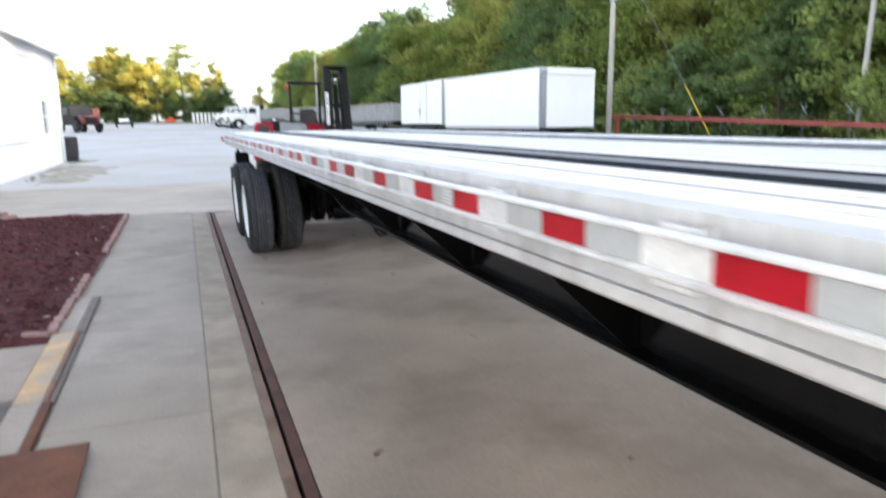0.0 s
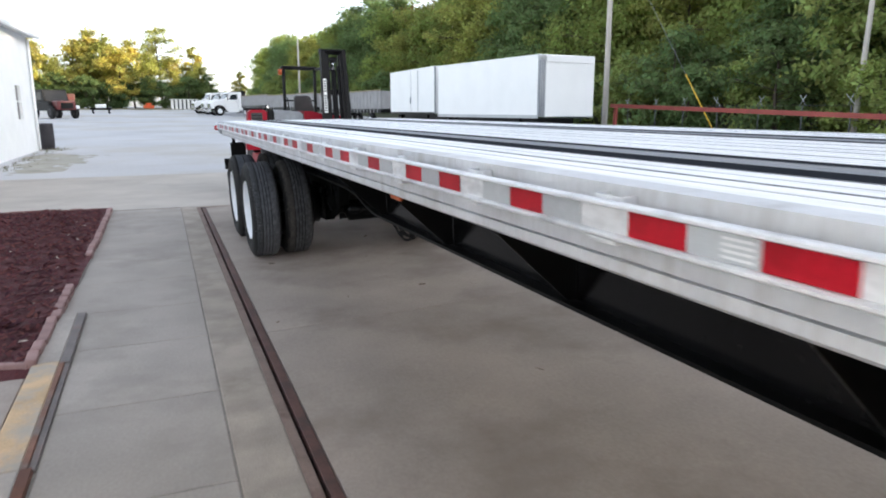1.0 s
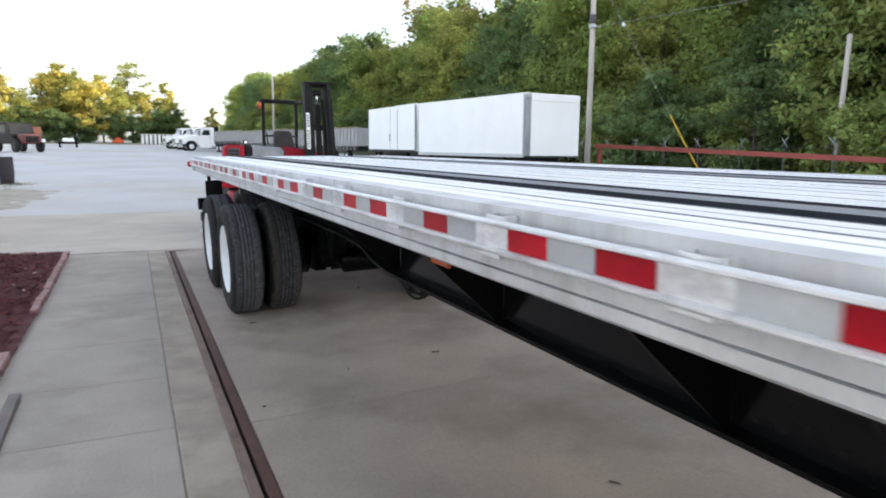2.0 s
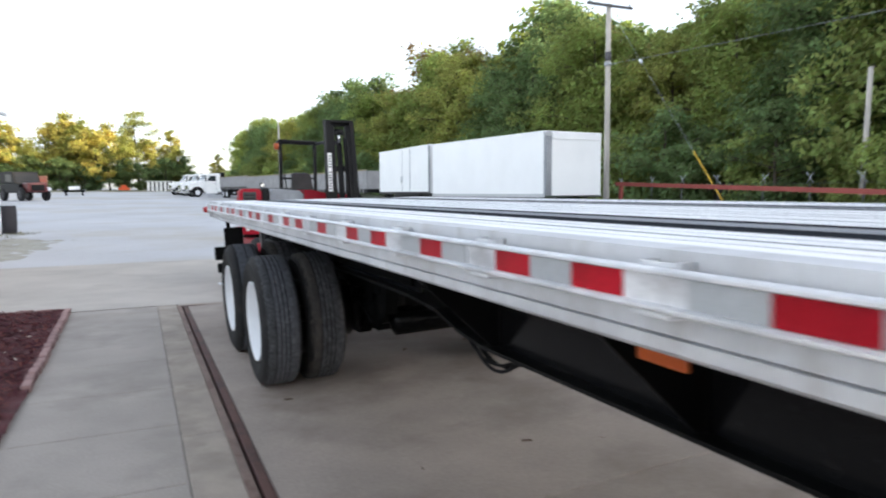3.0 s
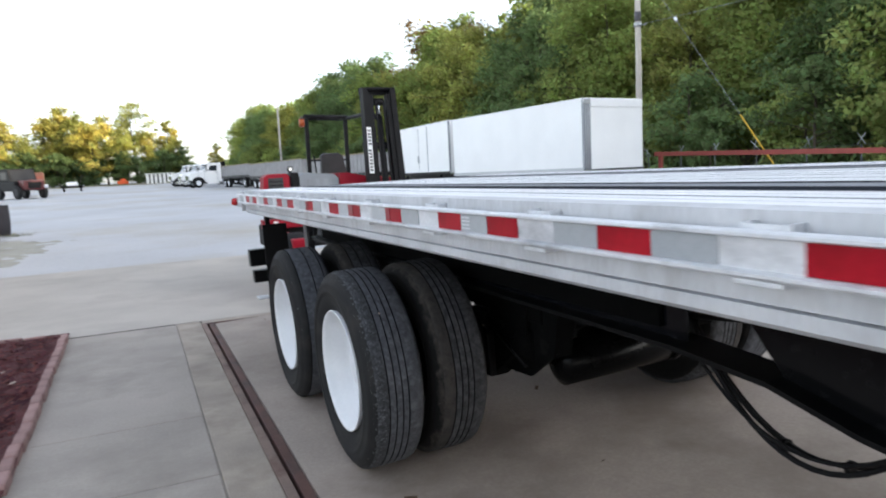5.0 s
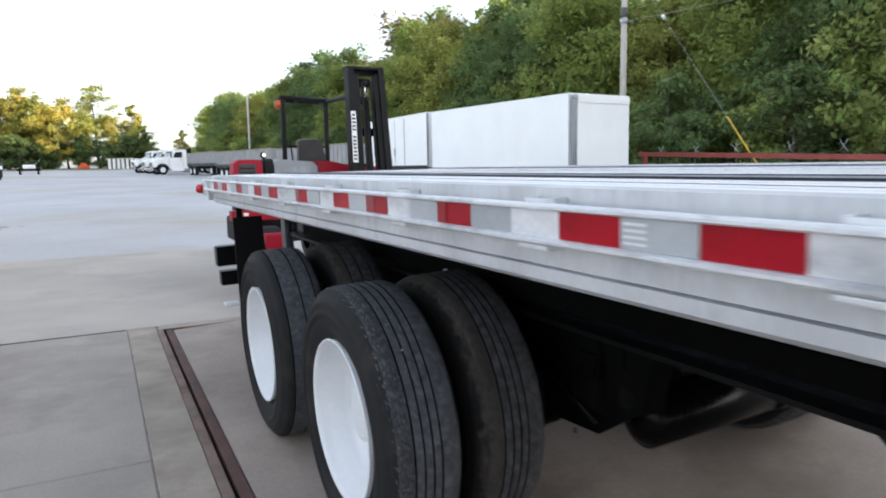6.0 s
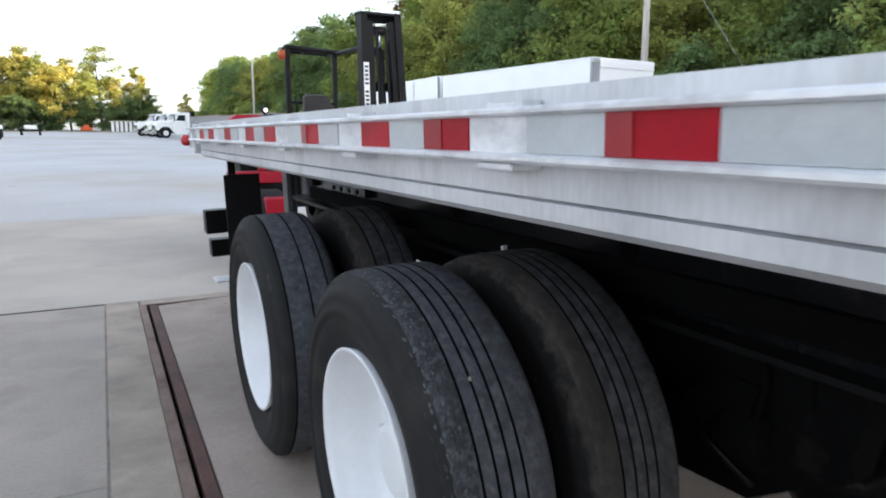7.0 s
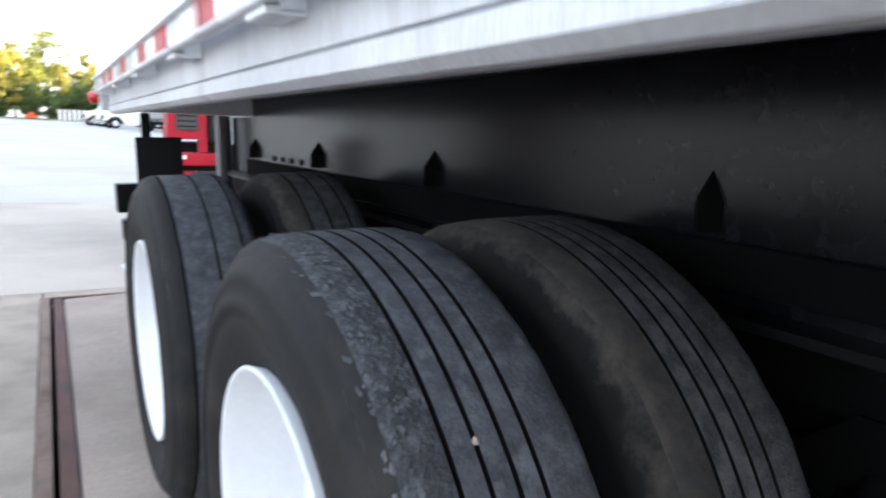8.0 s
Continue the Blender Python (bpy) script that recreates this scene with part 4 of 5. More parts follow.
part("piston_rod", tube([((X0 + X1) / 2, YM + 0.09, 2.2), ((X0 + X1) / 2, YM + 0.09, 2.42)], 0.022, 10), M["chrome"], fork)
part("chain_sheave", tube([((X0 + X1) / 2 - 0.07, YM + 0.09, 2.40), ((X0 + X1) / 2 + 0.07, YM + 0.09, 2.40)], 0.05, 14), M["mast"], fork)
for dx in (-0.085, 0.085):
    part("side_cylinder", tube([((X0 + X1) / 2 + dx * 1.15, YM + 0.11, 0.3), ((X0 + X1) / 2 + dx * 1.15, YM + 0.11, 2.3)], 0.024, 10), M["steel" if dx < 0 else "mast"], fork)
for dx in (-0.055, 0.055):
    part("lift_chain", box((X0 + X1) / 2 + dx - 0.012, (X0 + X1) / 2 + dx + 0.012, YM + 0.02, YM + 0.03, 0.5, 2.4), M["mast"], fork)
for dx in (-0.12, 0.12):
    part("hydraulic_hose", tube([((X0 + X1) / 2 + dx, YM + 0.14, 0.6), ((X0 + X1) / 2 + dx, YM + 0.14, 2.35)], 0.012, 6), M["rubber"], fork)
strip_ = part("label_strip", box(X0 + 0.012, X0 + 0.07, YM - 0.006, YM - 0.002, 1.42, 2.05), M["white_panel"], fork, "white label strip with dark bars")
for k in range(13):
    if k != 7:
        part("print_bar", box(X0 + 0.023, X0 + 0.058, YM - 0.009, YM - 0.0065, 1.45 + k * 0.045, 1.475 + k * 0.045), M["ink"], strip_)
part("carriage", box(X0 + 0.02, X1 - 0.02, YM - 0.07, YM - 0.02, 0.45, 0.95, 0.005), M["mast"], fork)
for x in (X0 + 0.02, X1 - 0.14):
    part("fork_tine", extrude([(YM - 0.12, 0.95), (YM - 0.075, 0.95), (YM - 0.075, 0.40), (YM - 1.2, 0.40), (YM - 1.2, 0.415), (YM - 0.12, 0.445)], x, x + 0.12, axis="x"), M["mast"], fork)
# red body, straddle legs with wheels
part("chassis", box(0.95, 3.55, 6.5, 7.5, 0.40, 0.72, 0.03), M["mast"], fork)
part("engine_block", box(1.0, 3.3, 6.62, 7.3, 0.72, 0.949, 0.02), M["mast"], fork)
part("front_beam", box(0.80, 1.42, 6.2, 6.4, 0.72, 0.85, 0.015), M["red_paint"], fork, "red front beam")
part("front_beam", box(2.95, 3.6, 6.2, 6.4, 0.72, 0.85, 0.015), M["red_paint"], fork, "red front beam")
part("warning_label", box(0.94, 1.0, 6.192, 6.198, 0.785, 0.825), M["white_panel"], fork, "small white label")
part("hood_post", box(1.13, 1.215, 6.22, 6.32, 0.852, 1.0, 0.01), M["red_paint"], fork)
for x in (0.93, 3.32):
    part("straddle_leg", box(x, x + 0.22, 5.0, 6.5, 0.45, 0.66, 0.02), M["red_paint"], fork)
    w = new("wheel")
    w.parent = fork
    w.matrix_basis = pose(x - 0.03, 5.35, 0.36)
    part("tyre", lathe([(0.0, 0.2), (0.0, 0.33), (0.04, 0.36), (0.22, 0.36), (0.26, 0.33), (0.26, 0.2)], 40), M["tyre"], w)
    part("rim", lathe([(0.02, 0.21), (0.02, 0.18), (0.07, 0.16), (0.07, 0.0)], 28), M["red_paint"], w)
w = new("wheel")
w.parent = fork
w.matrix_basis = pose(2.1, 7.55, 0.36)
part("tyre", lathe([(0.0, 0.2), (0.0, 0.33), (0.04, 0.36), (0.22, 0.36), (0.26, 0.33), (0.26, 0.2)], 40), M["tyre"], w)
# engine hood with grille, grey cover, seat, guard
hood = part("engine_hood", extrude([(0.83, 0.98), (1.215, 0.98), (1.215, 1.43), (1.17, 1.475), (0.92, 1.475), (0.86, 1.43)], 6.25, 6.52), M["red_paint"], fork)
part("grille", box(0.915, 1.125, 6.236, 6.248, 1.07, 1.42, 0.006), M["vinyl"], hood, "dark grille panel")
for k in range(6):
    part("grille_slat", box(0.93, 1.11, 6.228, 6.235, 1.10 + 0.052 * k, 1.115 + 0.052 * k), M["rubber"], hood)
part("side_bar", box(1.24, 1.29, 6.3, 6.4, 0.96, 1.30, 0.008), M["mast"], fork)
part("hood_lamp", tube([(1.235, 6.31, 1.53), (1.235, 6.25, 1.53)], 0.040, 14), M["mast"], fork, "round work lamp")
part("lamp_lens", tube([(1.235, 6.249, 1.53), (1.235, 6.244, 1.53)], 0.026, 14), M["chrome"], fork, "pale lamp lens")
part("lamp_stem", tube([(1.235, 6.29, 1.46), (1.235, 6.29, 1.50)], 0.012, 8), M["mast"], fork)
part("side_cover", extrude([(1.345, 0.95), (1.90, 0.95), (1.90, 1.38), (1.84, 1.44), (1.42, 1.475), (1.345, 1.43)], 6.2, 6.8), M["grey_panel"], fork, "grey cover panel")
part("cover_recess", box(1.44, 1.80, 6.19, 6.198, 1.26, 1.38, 0.003), M["post"], fork)
part("cover_front", box(1.222, 1.338, 6.2, 6.5, 0.95, 1.485, 0.03), M["mast"], fork)
part("red_cowl", extrude([(1.92, 1.0), (2.75, 1.0), (2.75, 1.36), (2.35, 1.38), (2.05, 1.45), (1.92, 1.45)], 6.2, 6.8), M["red_paint"], fork, "red cowl")
part("seat_base", box(1.78, 2.1, 6.85, 7.2, 1.2, 1.46, 0.05), M["rubber"], fork)
bm = extrude([(-0.20, -0.20), (0.24, -0.20), (0.20, -0.10), (0.13, 0.17), (0.08, 0.20), (-0.16, 0.20), (-0.20, 0.17)], -0.05, 0.05)
part("seat_back", bm, M["vinyl"], fork, "dark rounded seat back").matrix_basis = pose(2.10, 7.1, 1.56, 8, 0, 0)
part("cross_rail", tube([(1.70, 7.08, 1.66), (2.40, 7.30, 1.66)], 0.016, 8), M["mast"], fork)
part("lever", tube([(1.72, 6.7, 1.45), (1.70, 6.72, 1.72)], 0.012, 6), M["mast"], fork)
for x, y in ((1.68, 7.04), (2.36, 7.26)):
    part("guard_post", box(x, x + 0.058, y, y + 0.058, 0.95, 2.30, 0.008), M["mast"], fork)
bm = bmesh.new()
for a, b in (((1.68, 7.06), (2.43, 7.3)), ((1.72, 7.40), (2.43, 7.6)), ((1.71, 7.06), (1.73, 7.42)), ((2.40, 7.28), (2.40, 7.6)), ((2.0, 7.18), (2.0, 7.5))):
    add_tube(bm, [(*a, 2.325), (*b, 2.325)], 0.03, 8)
part("overhead_guard", bm, M["mast"], fork)
part("guard_brace", tube([(2.40, 7.25, 2.30), (2.45, 6.6, 2.30), (2.48, 6.1, 2.24), (2.5, 5.95, 2.10)], 0.03, 8), M["mast"], fork)
# the mast stands a little askew
for ob in fork.children:
    if ob.name.split(".")[0] in ("mast_channel", "inner_channel", "mast_crossbar", "mast_top", "lift_cylinder", "piston_rod", "chain_sheave", "side_cylinder", "lift_chain", "hydraulic_hose", "label_strip"):
        for o in (ob, *ob.children):
            for v in o.data.vertices:
                v.co.x += 0.03 + (2.6 - v.co.z) * (0.045 + 0.12 * (v.co.x - (X0 + X1) / 2))
part("beacon", tube([(1.635, 7.05, 2.17), (1.635, 7.05, 2.28)], 0.042, 14), M["amber"], fork, "amber beacon")

# ---------------------------------------------------------------- white box bodies
def box_body(name, x, y, rz, length, width, z0, z1, post, doors, label):
    t = thing(name, label, "box truck body", pose(x, y, 0, 0, 0, rz), "white box bodies")
    part("body", box(0, width, 0, length, z0, z1, 0.03), M["white_panel"], t)
    if post:
        cp = part("corner_post", box(-0.02, 0.27, -0.045, 0.04, z0, z1 - 0.17, 0.03), M["post"], t, "grey fluted corner post")
        for k in range(3):
            part("flute", tube([(0.06 + 0.07 * k, -0.047, z0), (0.06 + 0.07 * k, -0.047, z1 - 0.2)], 0.016, 8), M["galv"], cp)
        part("post_cap", box(-0.025, 0.275, -0.05, 0.045, z1 - 0.168, z1 - 0.02, 0.03), M["galv"], t, "bluish metal corner cap")
    else:
        part("corner_post", box(-0.012, 0.06, -0.02, 0.03, z0, z1 - 0.03, 0.01), M["post"], t, "narrow grey corner post")
    for cx in (0, width):
        part("top_rail", box(cx - 0.012, cx + 0.012, 0.105, length - 0.03, z1 - 0.075, z1 - 0.015, 0.005), M["white_panel"], t)
        part("bottom_rail", box(cx - 0.012, cx + 0.012, 0.0, length, z0 - 0.05, z0 + 0.06, 0.005), M["galv"] if post else M["black"], t)
    part("header", box(0.28, width - 0.03, -0.035, -0.002, z1 - 0.25, z1 - 0.02, 0.015), M["white_panel"], t)
    if doors:
        d = part("side_door", box(-0.012, -0.002, doors[0], doors[1], z0 + 0.09, z1 - 0.1, 0.004), M["white_panel"], t)
        for s in doors:
            part("door_gasket", box(-0.016, -0.003, s - 0.014, s + 0.014, z0 + 0.09, z1 - 0.1), M["post"], d)
        part("door_latch", box(-0.05, -0.013, doors[1] + 0.03, doors[1] + 0.07, z0 + 0.45, z0 + 0.75, 0.006), M["post"], d)
    part("chassis", box(0.7, width - 0.7, 0.2, length - 0.2, z0 - 0.35, z0 - 0.06), M["black"], t)
    for wx, wy in ((0.05, 1.3), (width - 0.33, 1.3), (0.05, length - 1.2), (width - 0.33, length - 1.2)):
        w = new("wheel")
        w.parent = t
        w.matrix_basis = pose(wx, wy, 0.53)
        part("tyre", lathe([(0.0, 0.28), (0.0, 0.46), (0.04, 0.5), (0.24, 0.5), (0.28, 0.46), (0.28, 0.28)], 32), M["tyre"], w)
        part("rim", lathe([(0.02, 0.29), (0.06, 0.27), (0.1, 0.0)], 24), M["white_rim"], w)
        part("axle_leg", box(wx + 0.08, wx + 0.2, wy - 0.05, wy + 0.05, 0.55, z0 - 0.06), M["black"], t)
    return t


box_body("box_body", 11.0, 12.62, 5.7, 7.05, 2.38, 1.28, 3.31, True, (), "white box truck body with a grey corner post")
box_body("box_body", 10.28, 19.95, -0.6, 6.1, 2.4, 1.36, 3.34, False, (2.05, 2.95), "white box truck body with a closed side door")

# ---------------------------------------------------------------- poles, wires, red rail and fence
def pole(name, x, y, z0, z1, r0, r1, material, label):
    t = thing(name, label, "utility pole", pose(x, y, 0))
    part("shaft", tube([(0, 0, z0), (0.01, 0, (z0 + z1) / 2), (0, 0, z1)], r0, 16, r1), material, t)
    return t


p1 = pole("utility_pole", 16.95, 17.07, 0, 8.86, 0.125, 0.10, M["grey_wood"], "tall grey wooden utility pole with a crossarm")
part("crossarm", box(-1.15, 1.08, -0.17, -0.105, 8.70, 8.81, 0.01), M["dark_wood"], p1, "dark weathered wooden crossarm")
part("dark_band", tube([(0, 0, 6.62), (0, 0, 6.97)], 0.122, 14), M["dark_wood"], p1, "dark wrapped band")
part("collar", tube([(0, 0, 6.42), (0, 0, 6.57)], 0.145, 14), M["galv"], p1)
part("hook", tube([(0.1, -0.1, 6.5), (0.24, -0.2, 6.5)], 0.02, 8), M["galv"], p1)
for dx in (-1.0, 0.95):
    part("insulator", tube([(dx, -0.135, 8.81), (dx, -0.135, 8.92)], 0.04, 10), M["galv"], p1)
guy = thing("guy_wire", "steel guy wire with a yellow plastic guard", "guy wire", pose(0, 0, 0))
ga, gb = Vector((16.95, 16.95, 8.60)), Vector((17.13, 10.42, 0.0))
part("wire", tube([ga, gb], 0.0065, 6), M["post"], guy)
part("strain_insulator", tube([ga.lerp(gb, 0.262), ga.lerp(gb, 0.275)], 0.055, 12), M["white_rim"], guy, "white strain insulator")
part("guard", tube([ga.lerp(gb, 0.678), ga.lerp(gb, 0.97)], 0.021, 10), M["yellow"], guy, "yellow guard sleeve")
span = thing("overhead_wire", "thin overhead wire strung from the utility pole", "wire", pose(0, 0, 0))
part("wire", tube(sag((17.0, 17.0, 6.5), (30, -20, 9.9), 0.7, 24), 0.007, 6), M["post"], span)
p2 = pole("utility_pole", 26.5, 12.7, 0, 6.35, 0.12, 0.10, M["grey_wood"], "short grey wooden pole beside the fence")
p2.rotation_euler = (0, radians(2.2), 0)
pole("utility_pole", 16.4, 80.0, 0.3, 10.1, 0.14, 0.1, M["grey_wood"], "distant grey wooden pole against the trees")

rail = thing("barrier_rail", "faded red steel barrier rail on posts", "barrier")
part("beam", extrude([(-0.05, -0.068), (0.05, -0.068), (0.05, 0.068), (-0.05, 0.068)], 0, 36), M["red_rail"], rail)
for k in (0, 1, 4):
    part("post", box(0.055, 0.17, 1.0 + 8.7 * k, 1.12 + 8.7 * k, -1.75, 0.06, 0.01), M["red_rail"], rail)
rail.matrix_basis = pose(17.3, -21.5, 0.50, 1.85, 0, 3.2)

fence = thing("chain_link_fence", "galvanised fence with angled wire arms", "fence")
for k in range(32):
    y = -20.4 + 2.2 * k
    x = 23.2 + 0.1 * math.sin(k * 1.7)
    part("post", tube([(x, y, 0), (x, y, 1.66)], 0.022, 8), M["seat"], fence)
    tw = 0.16 * math.sin(k * 2.3)
    for s_ in (-1, 1):
        part("wire_arm", tube([(x - 0.03 * s_, y - s_ * 0.17, 1.66), (x + 0.03 * s_, y + s_ * 0.17 + tw, 2.08)], 0.014, 6), M["galv"], fence)
part("top_wire", tube([(23.2, -20, 1.66), (23.2, 45, 1.66)], 0.005, 6), M["seat"], fence)

# ---------------------------------------------------------------- white building and the near white wall
shed = thing("white_building", "white-painted metal building with a garage opening", "building", pose(-4.62, 20.5, 0, 0, 0, -2.45) @ Matrix.Translation((4.62, -20.5, 0)))
FX = -4.62
for y0, y1, z0, z1 in ((9.9, 11.0, 0, 4.0), (7.1, 9.9, 3.45, 4.0), (5.9, 7.1, 0, 4.0), (11.0, 12.0, 2.15, 4.0), (12.0, 17.9, 0, 4.0), (17.9, 18.6, 0, 1.25), (17.9, 18.6, 2.35, 4.0), (18.6, 20.5, 0, 4.0)):
    part("wall", box(FX - 0.2, FX, y0, y1, z0 - 0.05, z1), M["white_wall"], shed)
part("wall", box(-14, FX - 0.2, 20.3, 20.5, -0.05, 4.0), M["white_wall"], shed)
part("wall", box(-14, FX - 0.2, 5.9, 6.1, -0.05, 4.0), M["white_wall"], shed)
part("back_wall", box(-14.2, -14, 5.9, 20.5, -0.05, 4.0), M["white_wall"], shed)
part("partition", box(-9.0, -8.9, 6.1, 20.3, 0, 3.9), M["tan"], shed, "tan board partition")
part("floor_slab", box(-14, FX - 0.201, 6.1, 20.3, -0.06, 0.01), M["concrete"], shed)
part("roof", extrude([(-14.5, 3.98), (FX + 0.28, 3.98), (FX + 0.28, 4.06), (-9.5, 5.0), (-14.5, 4.06)], 5.6, 20.75), M["galv"], shed, "grey metal roof")
part("gutter", box(FX + 0.282, FX + 0.39, 5.6, 20.75, 3.93, 4.04, 0.01), M["white_panel"], shed)
part("trim_band", box(FX + 0.002, FX + 0.03, 9.0, 17.0, 3.55, 3.60), M["white_panel"], shed)
part("corner_trim", box(FX + 0.002, FX + 0.025, 20.3, 20.5, 0, 3.9), M["white_panel"], shed)
dr = part("door", box(FX - 0.1, FX - 0.05, 11.0, 12.0, 0, 2.13, 0.006), M["white_panel"], shed, "white door")
part("door_knob", tube([(FX - 0.05, 11.12, 1.0), (FX + 0.03, 11.12, 1.0)], 0.03, 10), M["steel"], dr)
wd = part("window", box(FX - 0.12, FX - 0.08, 17.9, 18.6, 1.25, 2.35), M["glass"], shed, "dark window pane")
part("window_frame", box(FX - 0.03, FX + 0.01, 17.9, 18.6, 1.77, 1.83), M["white_panel"], wd)
part("ledge", box(FX + 0.002, FX + 0.08, 12.6, 15.4, 1.02, 1.07), M["white_panel"], shed)
part("downpipe", tube([(FX + 0.08, 20.2, 0.1), (FX + 0.08, 20.2, 3.9)], 0.045, 10), M["white_panel"], shed)

near = thing("wall_near", "white painted wall end close to the walkway", "wall", kind="structure")
part("wall_panel", box(-2.0, -1.74, -9.5, -3.95, -0.02, 3.6, 0.01), M["white_wall"], near)

tagged(link("trash_barrel", lathe([(0.0, 0.0), (0.0, 0.27), (0.3, 0.29), (0.32, 0.3), (0.6, 0.29), (0.63, 0.3), (0.92, 0.28), (0.95, 0.29), (0.95, 0.0)], 28), M["barrel"], smooth=False), "dark barrel standing at the building's corner", "barrel").matrix_basis = pose(-4.42, 20.95, 0.12, 0, -90, 0) @ Matrix.Diagonal((1, 0.86, 0.86, 1))
wp = thing("wooden_pole", "thick wooden pole, red painted below and weathered above", "pole", pose(-4.0, 6.1, 0))
part("painted_base", tube([(0, 0, -0.05), (0.05, 0, 1.95)], 0.142, 20, 0.136), M["oxide"], wp, "red-brown painted lower part")
part("upper_shaft", tube([(0.05, 0, 1.951), (0.12, 0, 4.5), (0.21, 0, 7.5)], 0.136, 20, 0.12), M["wood"], wp)
def patch_z(x, y):
    n = noise.noise((x * 0.9, y * 0.5, 1)) + 0.6 * noise.noise((x * 3.1, y * 2.3, 5))
    edge = min(x + 4.9, (-2.3 - x) * 0.8, (y - 10.3) * 0.5, (20.0 - y) * 0.3)
    return lot_z(x, y) - 0.012 + 0.02 * min(max(edge + 0.8 * n, -1.0), 1.0)


tagged(link("grass_patch", sheet(np.linspace(-4.6, -1.9, 80).tolist(), np.linspace(10.42, 20.5, 220).tolist(), patch_z), M["grass"]), "pale dry grass and grit along the building", "grass", kind="stuff")

# ---------------------------------------------------------------- far yard
def far_wheel(parent, x, y, r, w=0.28, rim="white_rim"):
    o = new("wheel")
    o.parent = parent
    o.matrix_basis = pose(x, y, r)
    part("tyre", lathe([(0.0, r * 0.55), (0.0, r * 0.9), (0.03, r), (w - 0.03, r), (w, r * 0.9), (w, r * 0.55)], 24), M["tyre"], o)
    part("rim", lathe([(0.03, r * 0.57), (0.0, r * 0.5), (0.08, r * 0.2), (0.08, 0)], 18), M[rim], o)
    part("rim", lathe([(w - 0.03, r * 0.57), (w, r * 0.5), (w - 0.08, r * 0.2), (w - 0.08, 0)], 18), M[rim], o)


def truck(x, y, rz, label):
    """A conventional cab truck; it faces -y before it is turned."""
    t = thing("white_truck", label, "truck", pose(x, y, lot_z(x, y), 0, 0, rz) @ Matrix.Scale(0.96, 4), "parked white trucks")
    bm = extrude([(-3.30, 0.80), (-3.42, 1.02), (-3.36, 1.42), (-3.15, 1.58), (-1.75, 1.88), (-1.75, 0.80)], -0.90, 0.90, axis="x")
    for v in bm.verts:
        v.co.x *= 1.0 - 0.16 * max(0.0, -v.co.y - 1.75) / 1.6
    part("hood", bm, M["white_panel"], t)
    part("cab", extrude([(-1.75, 0.62), (-1.75, 1.90), (-1.30, 2.58), (-1.05, 2.72), (0.05, 2.74), (0.16, 2.66), (0.20, 0.62)], -1.0, 1.0, axis="x"), M["white_panel"], t)
    part("windscreen", extrude([(-1.74, 1.97), (-1.36, 2.53), (-1.345, 2.52), (-1.725, 1.96)], -0.86, 0.86, axis="x"), M["glass"], t, "dark windscreen")
    part("sun_visor", extrude([(-1.52, 2.52), (-1.42, 2.62), (-1.22, 2.66), (-1.24, 2.60)], -0.92, 0.92, axis="x"), M["white_panel"], t)
    for x_ in (-1.012, 1.004):
        part("side_window", extrude([(-1.34, 1.86), (-1.06, 2.42), (-0.36, 2.44), (-0.36, 1.82)], x_, x_ + 0.008, axis="x"), M["glass"], t, "dark side window")
        part("door_seam", box(x_ + 0.001, x_ + 0.007, -0.30, -0.275, 0.75, 2.44), M["post"], t)
        part("door_handle", box(x_ - 0.01, x_ + 0.018, -0.52, -0.40, 1.60, 1.65), M["black"], t)
    for sx in (-1, 1):
        part("wheel_arch", extrude([(-2.5 + 0.68 * math.cos(a), 0.52 + 0.68 * math.sin(a)) for a in [math.pi * q / 10 for q in range(11)]] + [(-2.5 + 0.56 * math.cos(a), 0.52 + 0.56 * math.sin(a)) for a in [math.pi - math.pi * q / 10 for q in range(11)]], min(sx * 0.80, sx * 1.10), max(sx * 0.80, sx * 1.10), axis="x"), M["black"], t)
        part("arch_liner", extrude([(-3.05, 0.55), (-2.95, 1.02), (-2.05, 1.02), (-1.95, 0.55)], min(sx * 0.70, sx * 0.905), max(sx * 0.70, sx * 0.905), axis="x"), M["black"], t)
        part("mirror_arm", tube([(sx * 1.0, -1.45, 2.0), (sx * 1.24, -1.58, 2.05)], 0.02, 6), M["black"], t)
        part("mirror", box(sx * 1.24 - 0.10, sx * 1.24 + 0.10, -1.64, -1.56, 1.78, 2.32, 0.02), M["black"], t)
        part("headlamp", box(sx * 0.60 - 0.10, sx * 0.60 + 0.10, -3.42, -3.36, 1.04, 1.16, 0.02), M["chrome"], t)
        part("fuel_tank", tube([(sx * 0.72, -0.1, 0.62), (sx * 0.72, 1.3, 0.62)], 0.27, 16), M["chrome"], t)
        part("step", box(min(sx * 0.82, sx * 1.04), max(sx * 0.82, sx * 1.04), -1.55, -0.2, 0.40, 0.62, 0.02), M["white_panel"], t)
    part("headboard", box(-1.06, 1.06, 0.32, 0.66, 0.62, 2.86), M["black"], t, "black steel headboard")
    part("grille", box(-0.48, 0.48, -3.44, -3.41, 0.88, 1.34), M["chrome"], t)
    part("bumper", box(-1.1, 1.1, -3.60, -3.44, 0.42, 0.74, 0.03), M["chrome"], t)
    part("chassis", box(-0.45, 0.45, -3.2, 4.6, 0.55, 0.85), M["black"], t)
    for sx in (-1.08, 0.80):
        far_wheel(t, sx, -2.5, 0.52)
        far_wheel(t, sx, 3.2, 0.52)
    return t


truck(8.2, 75, -77, "white conventional cab truck with a black headboard")
truck(7.9, 81.5, -77, "white conventional cab truck parked in a row")
truck(7.2, 88, -77, "white conventional cab truck parked in a row")


